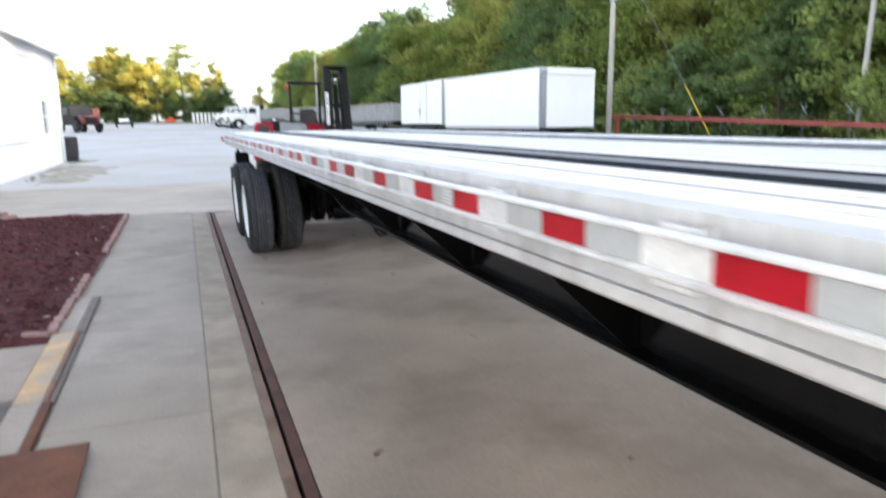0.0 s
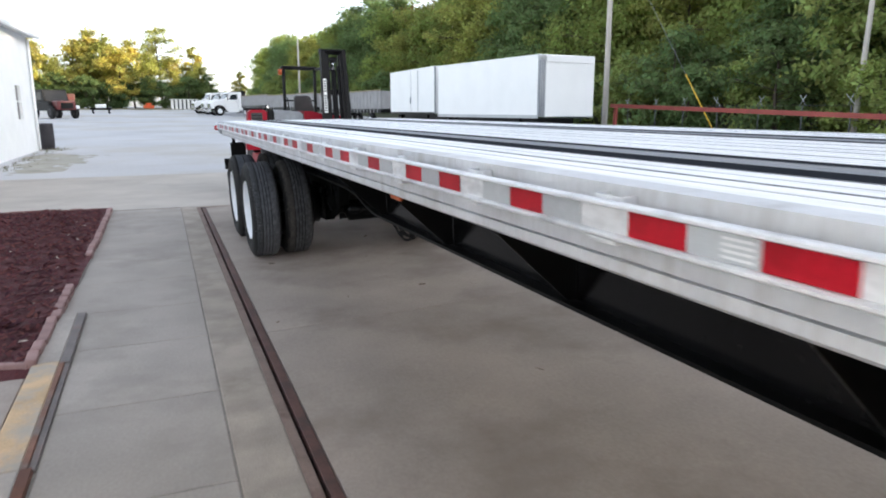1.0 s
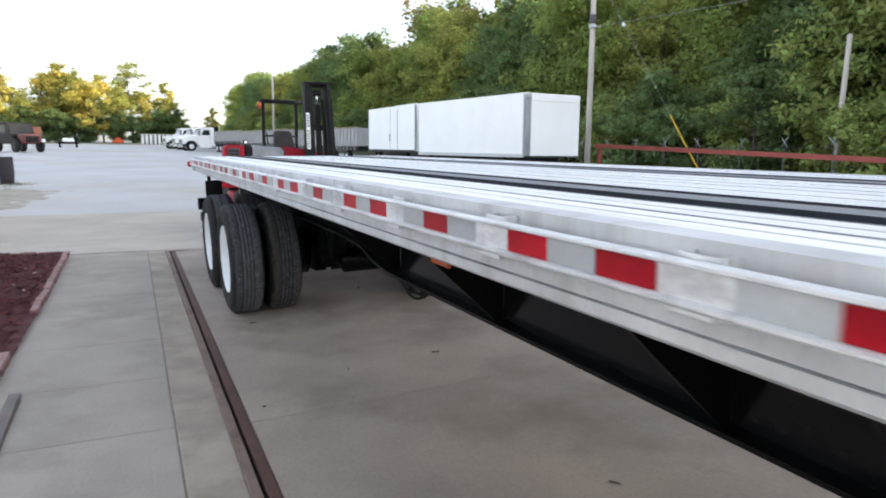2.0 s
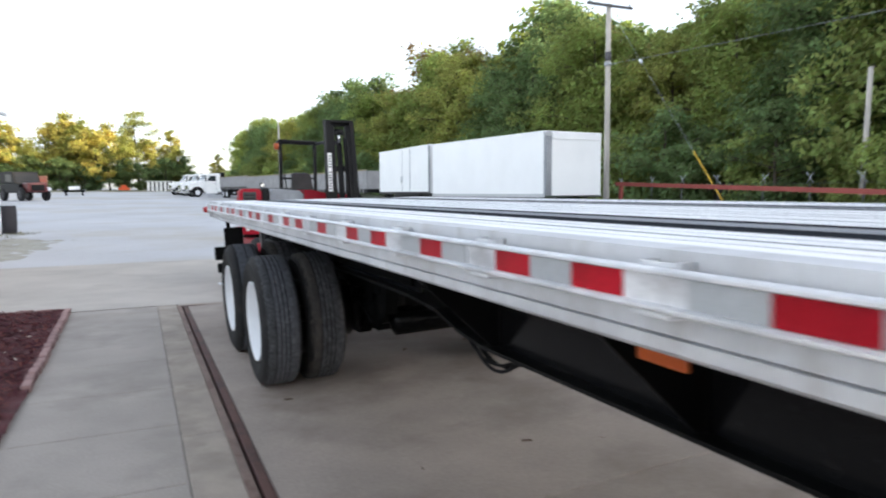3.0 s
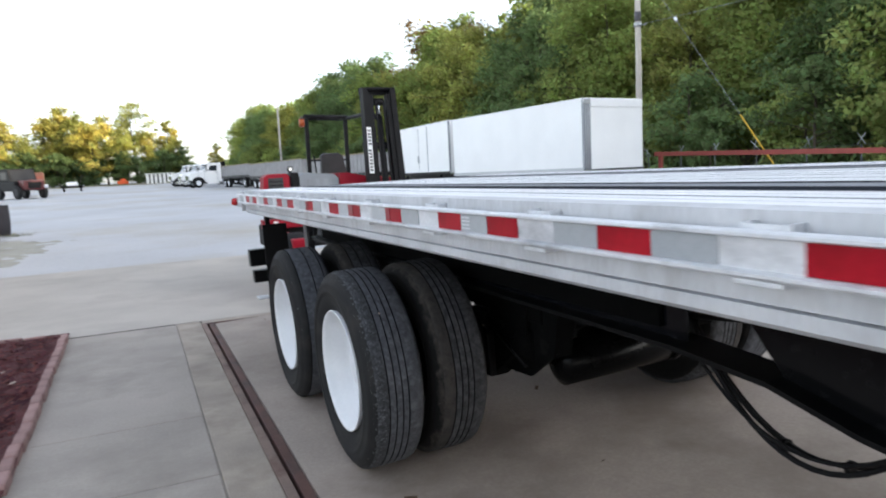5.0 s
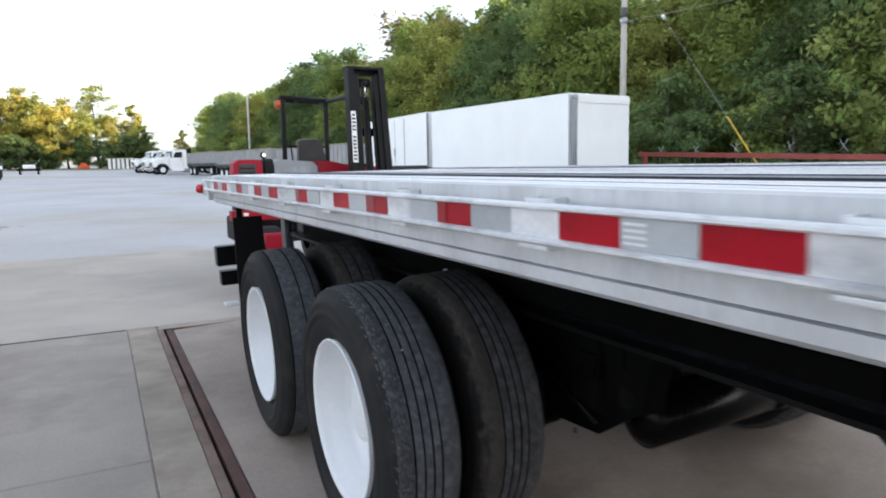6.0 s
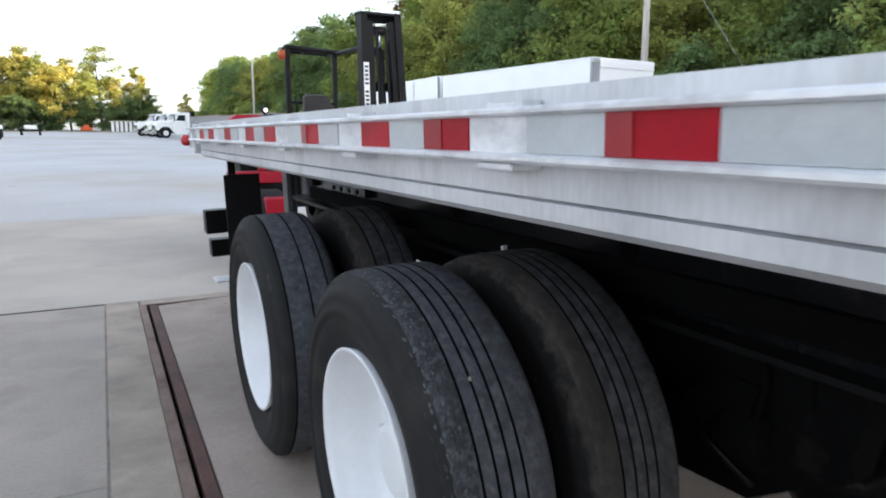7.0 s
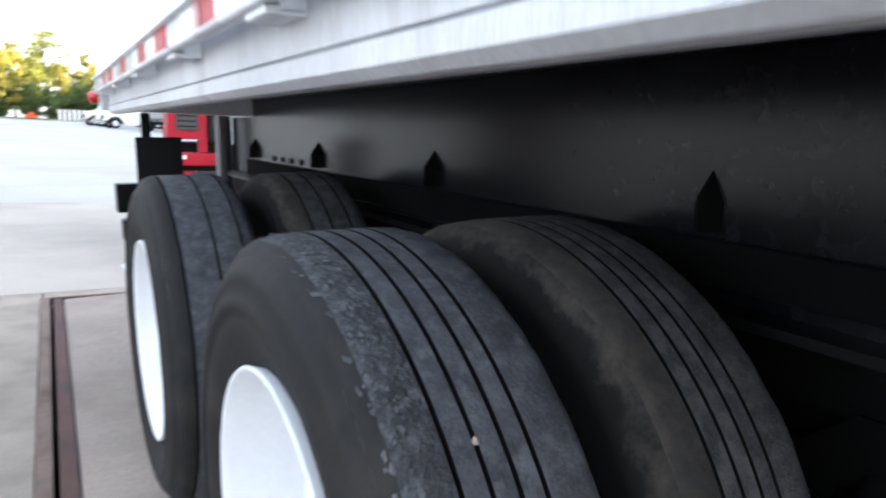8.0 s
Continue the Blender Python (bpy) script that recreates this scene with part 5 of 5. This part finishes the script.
def yard_trailer(x, y, rz, length, label, high=1.05):
    t = thing("yard_trailer", label, "trailer", pose(x, y, lot_z(x, y), 0, 0, rz), "parked grey trailers")
    part("bed", box(-1.25, 1.25, 0, length, 1.0, 1.25, 0.02), M["black"], t)
    part("side_panel", box(-1.27, -1.2, 0.05, length, 1.26, 1.26 + high), M["trailer_grey"], t)
    part("side_panel", box(1.2, 1.27, 0.05, length, 1.26, 1.26 + high), M["trailer_grey"], t)
    part("end_panel", box(-1.19, 1.19, 0.0, 0.06, 1.26, 1.26 + high), M["trailer_grey"], t)
    k = 0.5
    while k < length:
        part("side_stake", box(-1.30, -1.275, k, k + 0.09, 1.0, 1.27 + high), M["trailer_grey"], t)
        k += 0.62
    part("top_board", box(-1.31, -1.19, 0.05, length, 1.275 + high, 1.33 + high), M["tan"], t, "weathered top board")
    for wy in (length - 1.2, length - 2.5, 2.0):
        for sx in (-1.25, 0.95):
            far_wheel(t, sx, wy, 0.5, 0.3)
    return t


yard_trailer(13.6, 34, 4, 13, "grey stake-sided trailer parked in the yard", 1.1)
yard_trailer(12.5, 48, 8, 13, "grey stake-sided trailer parked in the yard", 1.05)
yard_trailer(10.9, 62, 8, 10, "long grey trailer parked behind a white truck", 1.0)
tagged(link("blue_tarp", box(11.2, 11.9, 30.5, 33.0, 0.3, 1.0, 0.12), M["blue"]), "blue covered load beside the grey trailers", "tarp")

def verge_z(x, y):
    n = noise.noise((x * 0.25, y * 0.12, 2)) + 0.5 * noise.noise((x * 0.9, y * 0.5, 7))
    return lot_z(x, y) - 0.03 + 0.05 * min(max((y - 118) * 0.12 + 0.9 * n, -1.0), 1.0)


tagged(link("verge", sheet(np.linspace(-70, 14, 90).tolist(), np.linspace(108, 150, 60).tolist(), verge_z), M["verge"]), "tan dry grass verge below the far trees", "verge", kind="structure")

# old dark red utility vehicle, cart, orange implement, low white fence
jeep = thing("utility_vehicle", "old dark red open utility vehicle", "vehicle", pose(-9.45, 66, lot_z(0, 66), 0, 0, 30) @ Matrix.Scale(1.18, 4))
part("tub", box(-0.95, 0.95, -1.6, 1.6, 0.6, 1.3, 0.08), M["mast"], jeep, "dark body tub")
part("hood", box(-0.7, 0.7, -2.5, -1.55, 0.65, 1.35, 0.1), M["maroon"], jeep, "dark red hood")
part("fender", box(0.72, 1.0, -2.4, -1.5, 0.75, 1.0, 0.05), M["white_rim"], jeep, "pale fender")
part("grille", box(-0.45, 0.45, -2.53, -2.505, 0.75, 1.2, 0.01), M["rubber"], jeep)
part("soft_top", extrude([(-0.9, 1.32), (-0.55, 2.15), (-0.4, 2.22), (1.5, 2.22), (1.6, 2.1), (1.6, 1.32)], -0.9, 0.9, axis="x"), M["rubber"], jeep, "dark canvas top")
part("windscreen", extrude([(-0.92, 1.36), (-0.60, 2.1), (-0.585, 2.1), (-0.905, 1.36)], -0.8, 0.8, axis="x"), M["dull_glass"], jeep)
for sx in (-0.912, 0.904):
    part("side_window", box(sx, sx + 0.008, -0.35, 0.6, 1.45, 2.0), M["dull_glass"], jeep)
    part("door_panel", box(sx, sx + 0.008, -0.9, 0.7, 0.68, 1.26, 0.002), M["mast"], jeep)
for sx in (-1.0, 0.74):
    far_wheel(jeep, sx, -1.75, 0.5, 0.28, "barrel")
    far_wheel(jeep, sx, 1.1, 0.5, 0.28, "barrel")
shack = thing("red_wagon", "faded orange boxy wagon parked at the yard's edge", "wagon", pose(-9.4, 78, lot_z(0, 78), 0, 0, 10) @ Matrix.Scale(0.9, 4))
part("box", box(-0.75, 0.75, -1.5, 1.5, 0.6, 2.6, 0.05), M["faded_orange"], shack)
for k in range(4):
    part("slat", box(-0.76 + 0.4 * k, -0.70 + 0.4 * k, -1.55, -1.505, 0.65, 2.5), M["oxide"], shack)
part("tailboard", box(-0.7, 0.7, -1.53, -1.505, 1.9, 2.2), M["oxide"], shack)
for sx in (-1.0, 0.74):
    far_wheel(shack, sx, -0.9, 0.4, 0.26, "barrel")
    far_wheel(shack, sx, 0.9, 0.4, 0.26, "barrel")
cart = thing("small_cart", "small white and black cart on the gravel", "cart", pose(-6.9, 90, lot_z(0, 90)) @ Matrix.Scale(0.85, 4))
part("tray", box(-1.4, 1.4, -0.9, 0.9, 0.55, 0.8, 0.04), M["black"], cart)
part("body", box(-0.7, 0.7, -0.7, 0.7, 0.8, 1.35, 0.1), M["white_panel"], cart)
for sx in (-1.2, 0.95):
    far_wheel(cart, sx, -0.5, 0.35, 0.22)
    far_wheel(cart, sx, 0.5, 0.35, 0.22)
imp = thing("orange_implement", "small orange machine at the edge of the trees", "machine", pose(-1.5, 128, lot_z(0, 128)) @ Matrix.Scale(0.6, 4))
part("body", box(-1.5, 1.5, -0.8, 0.8, 0.3, 1.2, 0.15), M["orange"], imp)
part("canopy", box(-0.7, 0.7, -0.5, 0.5, 1.2, 1.9, 0.1), M["orange"], imp)
hut = thing("low_white_shed", "long low white shed with dark openings", "shed", pose(4.55, 132, lot_z(0, 132)))
# a solid dark block stands in for the shade between the panels
part("wall", box(-2.2, 2.6, 0.1, 3, 0, 1.75), M["glass"], hut, "solid dark box painted as the shaded recess")
part("roof", extrude([(-0.2, 1.76), (3.3, 1.76), (3.3, 1.9), (-0.2, 1.84)], -2.4, 2.8, axis="x"), M["white_wall"], hut)
for k in range(7):
    part("panel", box(-2.2 + 0.72 * k, -1.74 + 0.72 * k, 0, 0.08, 0, 1.75), M["white_wall"], hut)
pickup = thing("dark_red_pickup", "dark red pickup parked beside the low white shed", "pickup", pose(9.0, 128, lot_z(0, 128), 0, 0, 80))
part("body", extrude([(-2.6, 0.5), (-2.6, 1.05), (-1.2, 1.15), (-0.7, 1.75), (0.6, 1.78), (0.75, 1.15), (2.6, 1.15), (2.6, 0.5)], -0.95, 0.95, axis="x"), M["maroon"], pickup)
for sx in (-0.962, 0.954):
    part("side_window", box(sx, sx + 0.008, -0.55, 0.55, 1.2, 1.65), M["glass"], pickup)
for sx in (-0.98, 0.74):
    far_wheel(pickup, sx, -1.7, 0.38, 0.24)
    far_wheel(pickup, sx, 1.7, 0.38, 0.24)


# ---------------------------------------------------------------- trees
wood = link("forest_floor", sheet([20.8, 23, 26.5, 28, 30, 34, 40, 50, 70, 85], np.linspace(-45, 168, 60).tolist(), lambda x, y: ground_z(x, y) + 0.06), M["forest_floor"])
tagged(wood, "dark leaf-littered slope under the trees", "forest floor", kind="structure")


def tree_mesh(seed, tall, wide, leaves, size, low=0.12, limbs=40):
    """Trunk with limbs and twigs, and a crown of many small leaves gathered loosely round the limb ends."""
    rng = random.Random(seed)
    bm = bmesh.new()
    lean = (rng.uniform(-0.5, 0.5), rng.uniform(-0.5, 0.5))
    axis = [Vector((lean[0] * k / 6 + rng.uniform(-0.1, 0.1), lean[1] * k / 6 + rng.uniform(-0.1, 0.1), tall * 0.9 * k / 6)) for k in range(7)]
    add_tube(bm, axis, 0.016 * tall, 8, True, 0.04)
    clumps = []
    for k in range(limbs):
        h = low + (0.98 - low) * (k + rng.random()) / limbs
        p = Vector((lean[0] * h, lean[1] * h, tall * 0.88 * h))
        a = rng.uniform(0, 2 * math.pi)
        u = min(1, max(0.0, (h - low) / (1.04 - low)))
        reach = wide * (0.25 + 0.75 * math.sin(math.pi * u ** 0.8)) * rng.uniform(0.35, 1.1)
        e = p + Vector((math.cos(a) * reach, math.sin(a) * reach, tall * rng.uniform(0.01, 0.12)))
        mid = p.lerp(e, 0.55) + Vector((0, 0, 0.02 * tall))
        add_tube(bm, [p, mid, e], 0.008 * tall * (1.1 - h), 5, False, 0.015)
        clumps.append((e, rng.uniform(0.12, 0.26) * wide))
        clumps.append((mid, rng.uniform(0.12, 0.22) * wide))
        for _ in range(2):
            f = e + Vector((rng.gauss(0, 0.16) * wide, rng.gauss(0, 0.16) * wide, rng.gauss(0.02, 0.1) * wide))
            add_tube(bm, [mid, f], 0.03, 4, False, 0.01)
            clumps.append((f, rng.uniform(0.07, 0.16) * wide))
    clumps.append((Vector((lean[0], lean[1], tall * 0.93)), wide * 0.16))
    trunk = bpy.data.meshes.new("trunk")
    bm.to_mesh(trunk)
    bm.free()
    g = np.random.RandomState(seed)
    tot = sum(r ** 2 for _, r in clumps)
    heart = np.array([lean[0] * 0.5, lean[1] * 0.5, tall * 0.45])
    V = []
    for c, r in clumps:
        m = int(leaves * r ** 2 / tot) + 1
        pos = np.array(c) + g.normal(size=(m, 3)) * r * np.array([0.66, 0.66, 0.46])
        s = size * (0.5 + 0.9 * g.rand(m))
        out = (pos - heart) * np.array([1, 1, 0.5])
        out /= np.linalg.norm(out, axis=1)[:, None] + 1e-6
        nrm = out * 0.6 + g.normal(size=(m, 3)) * 0.42 + np.array([0, 0, 0.42])
        nrm /= np.linalg.norm(nrm, axis=1)[:, None]
        u = np.cross(nrm, g.normal(size=(m, 3)))
        u /= np.linalg.norm(u, axis=1)[:, None]
        v = np.cross(nrm, u)
        k1, k2 = 0.5 + 0.4 * g.rand(m), 0.5 + 0.4 * g.rand(m)
        q = np.stack([pos - u * (s * 0.9)[:, None], pos - v * (s * k1 * 0.7)[:, None] + nrm * (s * 0.12)[:, None], pos + u * s[:, None], pos + v * (s * k2 * 0.7)[:, None] + nrm * (s * 0.12)[:, None]], 1)
        V.append(q.reshape(-1, 3))
    V = np.concatenate(V)
    crown = bpy.data.meshes.new("crown")
    crown.from_pydata(V.tolist(), [], np.arange(len(V)).reshape(-1, 4).tolist())
    return trunk, crown


def plant(kind, x, y, s, rz, leafmat, label, group, z=None):
    t = thing("tree", label, "tree", Matrix.Translation((x, y, lot_z(x, y) if z is None else z)) @ Matrix.Rotation(rz, 4, "Z") @ Matrix.Diagonal((s, s, s, 1)), group)
    tr, cr = kind
    part("trunk", tr, M["bark"], t)
    c = part("crown", cr, None, t)
    c.material_slots[0].link = "OBJECT"
    c.material_slots[0].material = leafmat
    return t


rt = random.Random(11)
full = [tree_mesh(1, 15, 4.8, 19000, 0.18, 0.05, 50), tree_mesh(2, 17, 4.4, 19000, 0.18, 0.06, 54), tree_mesh(3, 14, 5.2, 19000, 0.18, 0.04, 48), tree_mesh(8, 16, 4.6, 19000, 0.18, 0.05, 50)]
middle = [tree_mesh(11, 16, 4.8, 9000, 0.28, 0.15, 40), tree_mesh(12, 17, 4.4, 9000, 0.28, 0.2, 40), tree_mesh(13, 15, 5.0, 9000, 0.28, 0.15, 36)]
back = [tree_mesh(14, 16, 4.8, 3000, 0.50, 0.05, 34), tree_mesh(15, 17, 4.4, 3000, 0.50, 0.05, 34)]
broad = [tree_mesh(21, 15, 5.0, 9000, 0.28, 0.12, 40), tree_mesh(22, 14, 4.6, 9000, 0.28, 0.12, 36), tree_mesh(23, 16, 4.4, 9000, 0.28, 0.14, 40)]
tall_ = [tree_mesh(4, 18, 4.6, 4200, 0.27, 0.42, 22), tree_mesh(5, 16, 2.9, 5200, 0.29, 0.18, 28)]
shrub = [tree_mesh(6, 5.5, 3.2, 4600, 0.17, 0.02, 28), tree_mesh(7, 6.5, 2.8, 4600, 0.17, 0.02, 28)]
for tr, cr in full + middle + back + broad + tall_ + shrub:
    cr.materials.append(M["leaf"])
HEIGHTS = {id(k[1]): h for k, h in zip(full + middle + back + broad + tall_, (15, 17, 14, 16, 16, 17, 15, 16, 17, 15, 14, 16, 18, 16))}
# the crest of the wood: bearing from the driveway in degrees, rise above eye level in degrees
# past about 60 degrees the trees are unseen, tall enough to block the sun
CREST = ((0, 2.0), (7.4, 2.4), (8.3, 4.9), (9.1, 6.2), (11, 6.4), (12, 5.9), (14.2, 7.4), (16.5, 7.9), (17.5, 9.5), (19.6, 9.7), (21, 8.8), (22.7, 8.9), (23.3, 11.3), (25, 12.6), (27.3, 12.2), (28.8, 11.1),
         (30.4, 11.8), (32, 12.8), (33.4, 14.6), (34.2, 16.0), (36.4, 15.8), (38, 13.9), (40, 13.9), (42, 12.9), (44, 12.9), (46, 13.8), (50, 16.0), (60, 21.0), (180, 24.0))


def crest_scale(kind, x, y):
    """The size at which a tree of this kind reaches the crest."""
    dx, dy = x + 0.8, y + 4.5
    rise = np.interp(math.degrees(math.atan2(dx, dy)), [b for b, _ in CREST], [r for _, r in CREST])
    top = 1.48 + math.hypot(dx, dy) * math.tan(radians(float(rise)))
    return min(1.5, max(0.35, (top - lot_z(x, y)) / (HEIGHTS[id(kind[1])] * 1.0)))


GREENS = [M[k] for k in ("leaf", "leaf", "leaf_dark", "leaf_olive", "leaf_cool", "leaf_olive", "leaf", "leaf_cool", "leaf_dark", "leaf")]
NEAR_GREENS = [M[k] for k in ("leaf", "leaf_pale", "leaf_cool", "leaf_olive", "leaf_cool", "leaf_olive", "leaf", "leaf_pale", "leaf_dark", "leaf")]
# the row starts well out of view to keep the yard in shade
y = -26.0
while y < 190:
    step = 5.0 + 0.012 * max(y, 0) * 2
    for dx, low_, sort in ((0.0, 0.80, full), (7.5, 0.88, middle), (15.0, 0.9, back), (22.5, 0.88, back)):
        tx, ty = 33.5 + dx - 0.055 * max(y - 70, 0) + rt.uniform(-1.6, 1.6), y + rt.uniform(-1.8, 1.8)
        if y > 90 and dx > 10:
            continue
        kind = rt.choice(sort)
        plant(kind, tx, ty, crest_scale(kind, tx, ty) * rt.uniform(low_, 1.0), rt.uniform(0, 6.28), M["leaf_rust"] if rt.random() < 0.05 else rt.choice(GREENS if y > 45 else NEAR_GREENS), "tall leafy green tree on the wooded slope", "trees on the slope")
    if y < 62:
        plant(rt.choice(shrub), 26.9 + rt.uniform(-0.6, 0.6), y + step / 2 + rt.uniform(-0.6, 0.6), rt.uniform(0.6, 0.9), rt.uniform(0, 6.28), rt.choice((M["leaf_cool"], M["leaf_pale"])), "leafy green shrub in front of the wood", "shrubs below the wood")
    if y < 185:
        plant(rt.choice(shrub), 28.6 - 0.055 * max(y - 70, 0) + rt.uniform(-0.8, 0.8), y + rt.uniform(-1, 1), rt.uniform(0.7, 1.15), rt.uniform(0, 6.28), rt.choice((M["leaf_pale"], M["leaf_cool"])), "leafy green shrub in front of the wood", "shrubs below the wood")
    y += step


def far_tree(kind, bearing, rise, leafmat, label):
    """A tree at the far end of the yard whose top stands at the given rise."""
    d = 150 + rt.uniform(-5, 6)
    x, y = -0.85 + d * math.tan(radians(bearing)), d - 4.2
    s = 0.95 * (1.48 + d * math.tan(radians(rise)) - lot_z(x, y)) / HEIGHTS[id(kind[1])]
    plant(kind, x, y, s, rt.uniform(0, 6.28), leafmat, label, "far trees")


for k in range(14):
    far_tree(rt.choice(broad), -26 + 1.25 * k + rt.uniform(-0.4, 0.4), rt.uniform(3.6, 5.2), rt.choice((M["leaf_gold"], M["leaf"], M["leaf_dark"])), "leafy tree of the far row, whose yellows are painted sunlight")
for k, (bearing, rise) in enumerate(((-8.7, 5.8), (-7.8, 5.2), (-6.6, 3.9), (-4.9, 5.7), (-4.0, 6.2), (-3.2, 5.8), (-2.2, 5.2), (-1.3, 5.5), (-0.2, 4.6), (1.7, 4.4))):
    far_tree(broad[k % 3], bearing, rise, (M["leaf_gold"], M["leaf_gold"], M["leaf_olive"])[k % 3], "leafy tree of the far row, whose yellows are painted sunlight")
# lower row in dark greens: the shaded foot of the far trees, by colour
for bearing, rise in ((-8.2, 3.0), (-6.9, 2.6), (-5.8, 3.2), (-4.1, 3.3), (-2.2, 3.0), (-0.2, 2.9), (2.4, 2.6), (3.7, 2.6)):
    far_tree(rt.choice(broad), bearing, rise, rt.choice((M["leaf_dark"], M["leaf_cool"])), "dark green tree under the sun-coloured far trees")
far_tree(tall_[0], 0.75, 6.8, M["leaf_olive"], "tall thin yellow-green tree with a bare trunk")
far_tree(tall_[1], 3.2, 5.3, M["leaf_gold"], "narrow tree at the far end, sunlit yellow in its colour")
far_tree(broad[0], 3.5, 4.0, M["leaf_olive"], "narrow tree at the far end, sunlit yellow in its colour")
far_tree(tall_[1], 4.1, 3.1, M["leaf_dark"], "narrow dark green tree at the far end of the yard")
plant(shrub[0], 20.0, 188, 1.0, 0.3, M["leaf_gold"], "bright yellow-green shrub beyond the yard", "far shrubs")
plant(tall_[1], 22.0, 192, 0.62, 1.3, M["leaf_gold"], "slender yellow-green tree beyond the yard", "far trees")
for k in range(34):
    x = -66 + 2.3 * k + rt.uniform(-0.8, 0.8)
    if -4.6 < x < -2.6 or x > 10.5:
        continue
    plant(rt.choice(shrub), x, 142 + rt.uniform(-2, 3), rt.uniform(0.7, 1.2), rt.uniform(0, 6.28), rt.choice((M["shrub_leaf"], M["leaf_dark"])), "dark leafy shrub under the far trees", "far shrubs")

# ---------------------------------------------------------------- small pieces
me_b = bpy.data.meshes.new("edging_brick")
bb_ = box(-0.032, 0.032, 0, 0.19, -0.03, 0.045, 0.01)
bb_.to_mesh(me_b)
bb_.free()
rb = random.Random(5)
y = -2.75
while y < 4.2:
    if not -0.85 < y < 0.4:
        o = part("brick", me_b, M["brick"], edging)
        o.matrix_basis = pose(bed_edge(y) - 0.030 + rb.uniform(-0.004, 0.004), y, 0.018 + rb.uniform(-0.006, 0.004), 0, rb.uniform(-3, 3), 0.9 + rb.uniform(-1.5, 1.5))
    y += 0.194
part("brick", me_b, M["brick"], edging).matrix_basis = pose(-1.60, -2.73, 0.000, 0, 6, 78)
for k in range(9):
    o = part("brick", me_b, M["brick"], edging)
    o.matrix_basis = pose(-3.15 - 0.13 * k, 4.42 + 0.05 * (k % 3), 0.05 + 0.04 * (k % 2), 0, rb.uniform(-8, 8), 90 + rb.uniform(-25, 25))
x = -1.7
while x > -4.3:
    o = part("brick", me_b, M["brick"], edging)
    o.matrix_basis = pose(x, 4.36 - 0.05 * (x + 1.5) , rb.uniform(-0.012, 0.006), 0, rb.uniform(-5, 5), 90 + rb.uniform(-4, 4))
    x -= 0.2

# wood chips on the mulch, dry leaves and grit on the concrete
def litter(name, n, area, size, height, material, label, category, seed, flat=0.5):
    g = random.Random(seed)
    V, F = [], []
    for _ in range(n):
        x, y = g.uniform(*area[0]), g.uniform(*area[1])
        s = size * g.uniform(0.4, 1.3)
        a, t = g.uniform(0, 6.28), g.uniform(-flat, flat)
        ux, uy = math.cos(a) * s, math.sin(a) * s
        vx, vy = -math.sin(a) * s * 0.35, math.cos(a) * s * 0.35
        z = height(x, y) + 0.004
        k = len(V)
        V += [(x - ux - vx, y - uy - vy, z), (x + ux - vx, y + uy - vy, z + abs(t) * s), (x + ux + vx, y + uy + vy, z + abs(t) * s + 0.004), (x - ux + vx, y - uy + vy, z + 0.006)]
        F.append((k, k + 1, k + 2, k + 3))
    me = bpy.data.meshes.new(name)
    me.from_pydata(V, [], F)
    return tagged(link(name, me, material), label, category, kind="stuff")


litter("mulch_chips", 9000, ((-4.3, -1.58), (-2.8, 4.3)), 0.03, bed_z, M["chip"], "shredded reddish brown mulch chips", "mulch", 3, 0.9)
litter("pale_chips", 80, ((-4.3, -1.58), (-2.8, 4.3)), 0.022, bed_z, M["pale_chip"], "scattered pale chips on the mulch", "chips", 4, 0.9)
litter("dry_leaves", 34, ((-0.1, 3.2), (-7.5, 3.8)), 0.025, lambda x, y: tilt_z(x), M["dry_leaf"], "few dry brown leaves on the driveway", "leaves", 6, 0.3)


# thin dry weeds at the foot of the building and the barrel
g = random.Random(8)
V, F = [], []
for _ in range(150):
    if g.random() < 0.35:
        x, y = -4.35 + g.gauss(0.25, 0.25), 20.6 + g.gauss(0, 0.5)
    else:
        x, y = -4.55 + abs(g.gauss(0, 0.35)), g.uniform(12.2, 20.4)
    for _b in range(5):
        a, h = g.uniform(0, 6.28), g.uniform(0.03, 0.10)
        bx, by = x + g.gauss(0, 0.03), y + g.gauss(0, 0.03)
        z = lot_z(bx, by)
        k = len(V)
        V += [(bx - 0.006 * math.sin(a), by + 0.006 * math.cos(a), z), (bx + 0.006 * math.sin(a), by - 0.006 * math.cos(a), z), (bx + math.cos(a) * h * 0.6, by + math.sin(a) * h * 0.6, z + h)]
        F.append((k, k + 1, k + 2))
me = bpy.data.meshes.new("dry_weeds")
me.from_pydata(V, [], F)
tagged(link("dry_weeds", me, M["weed"]), "sparse dry weeds at the foot of the white building", "weeds", kind="stuff")
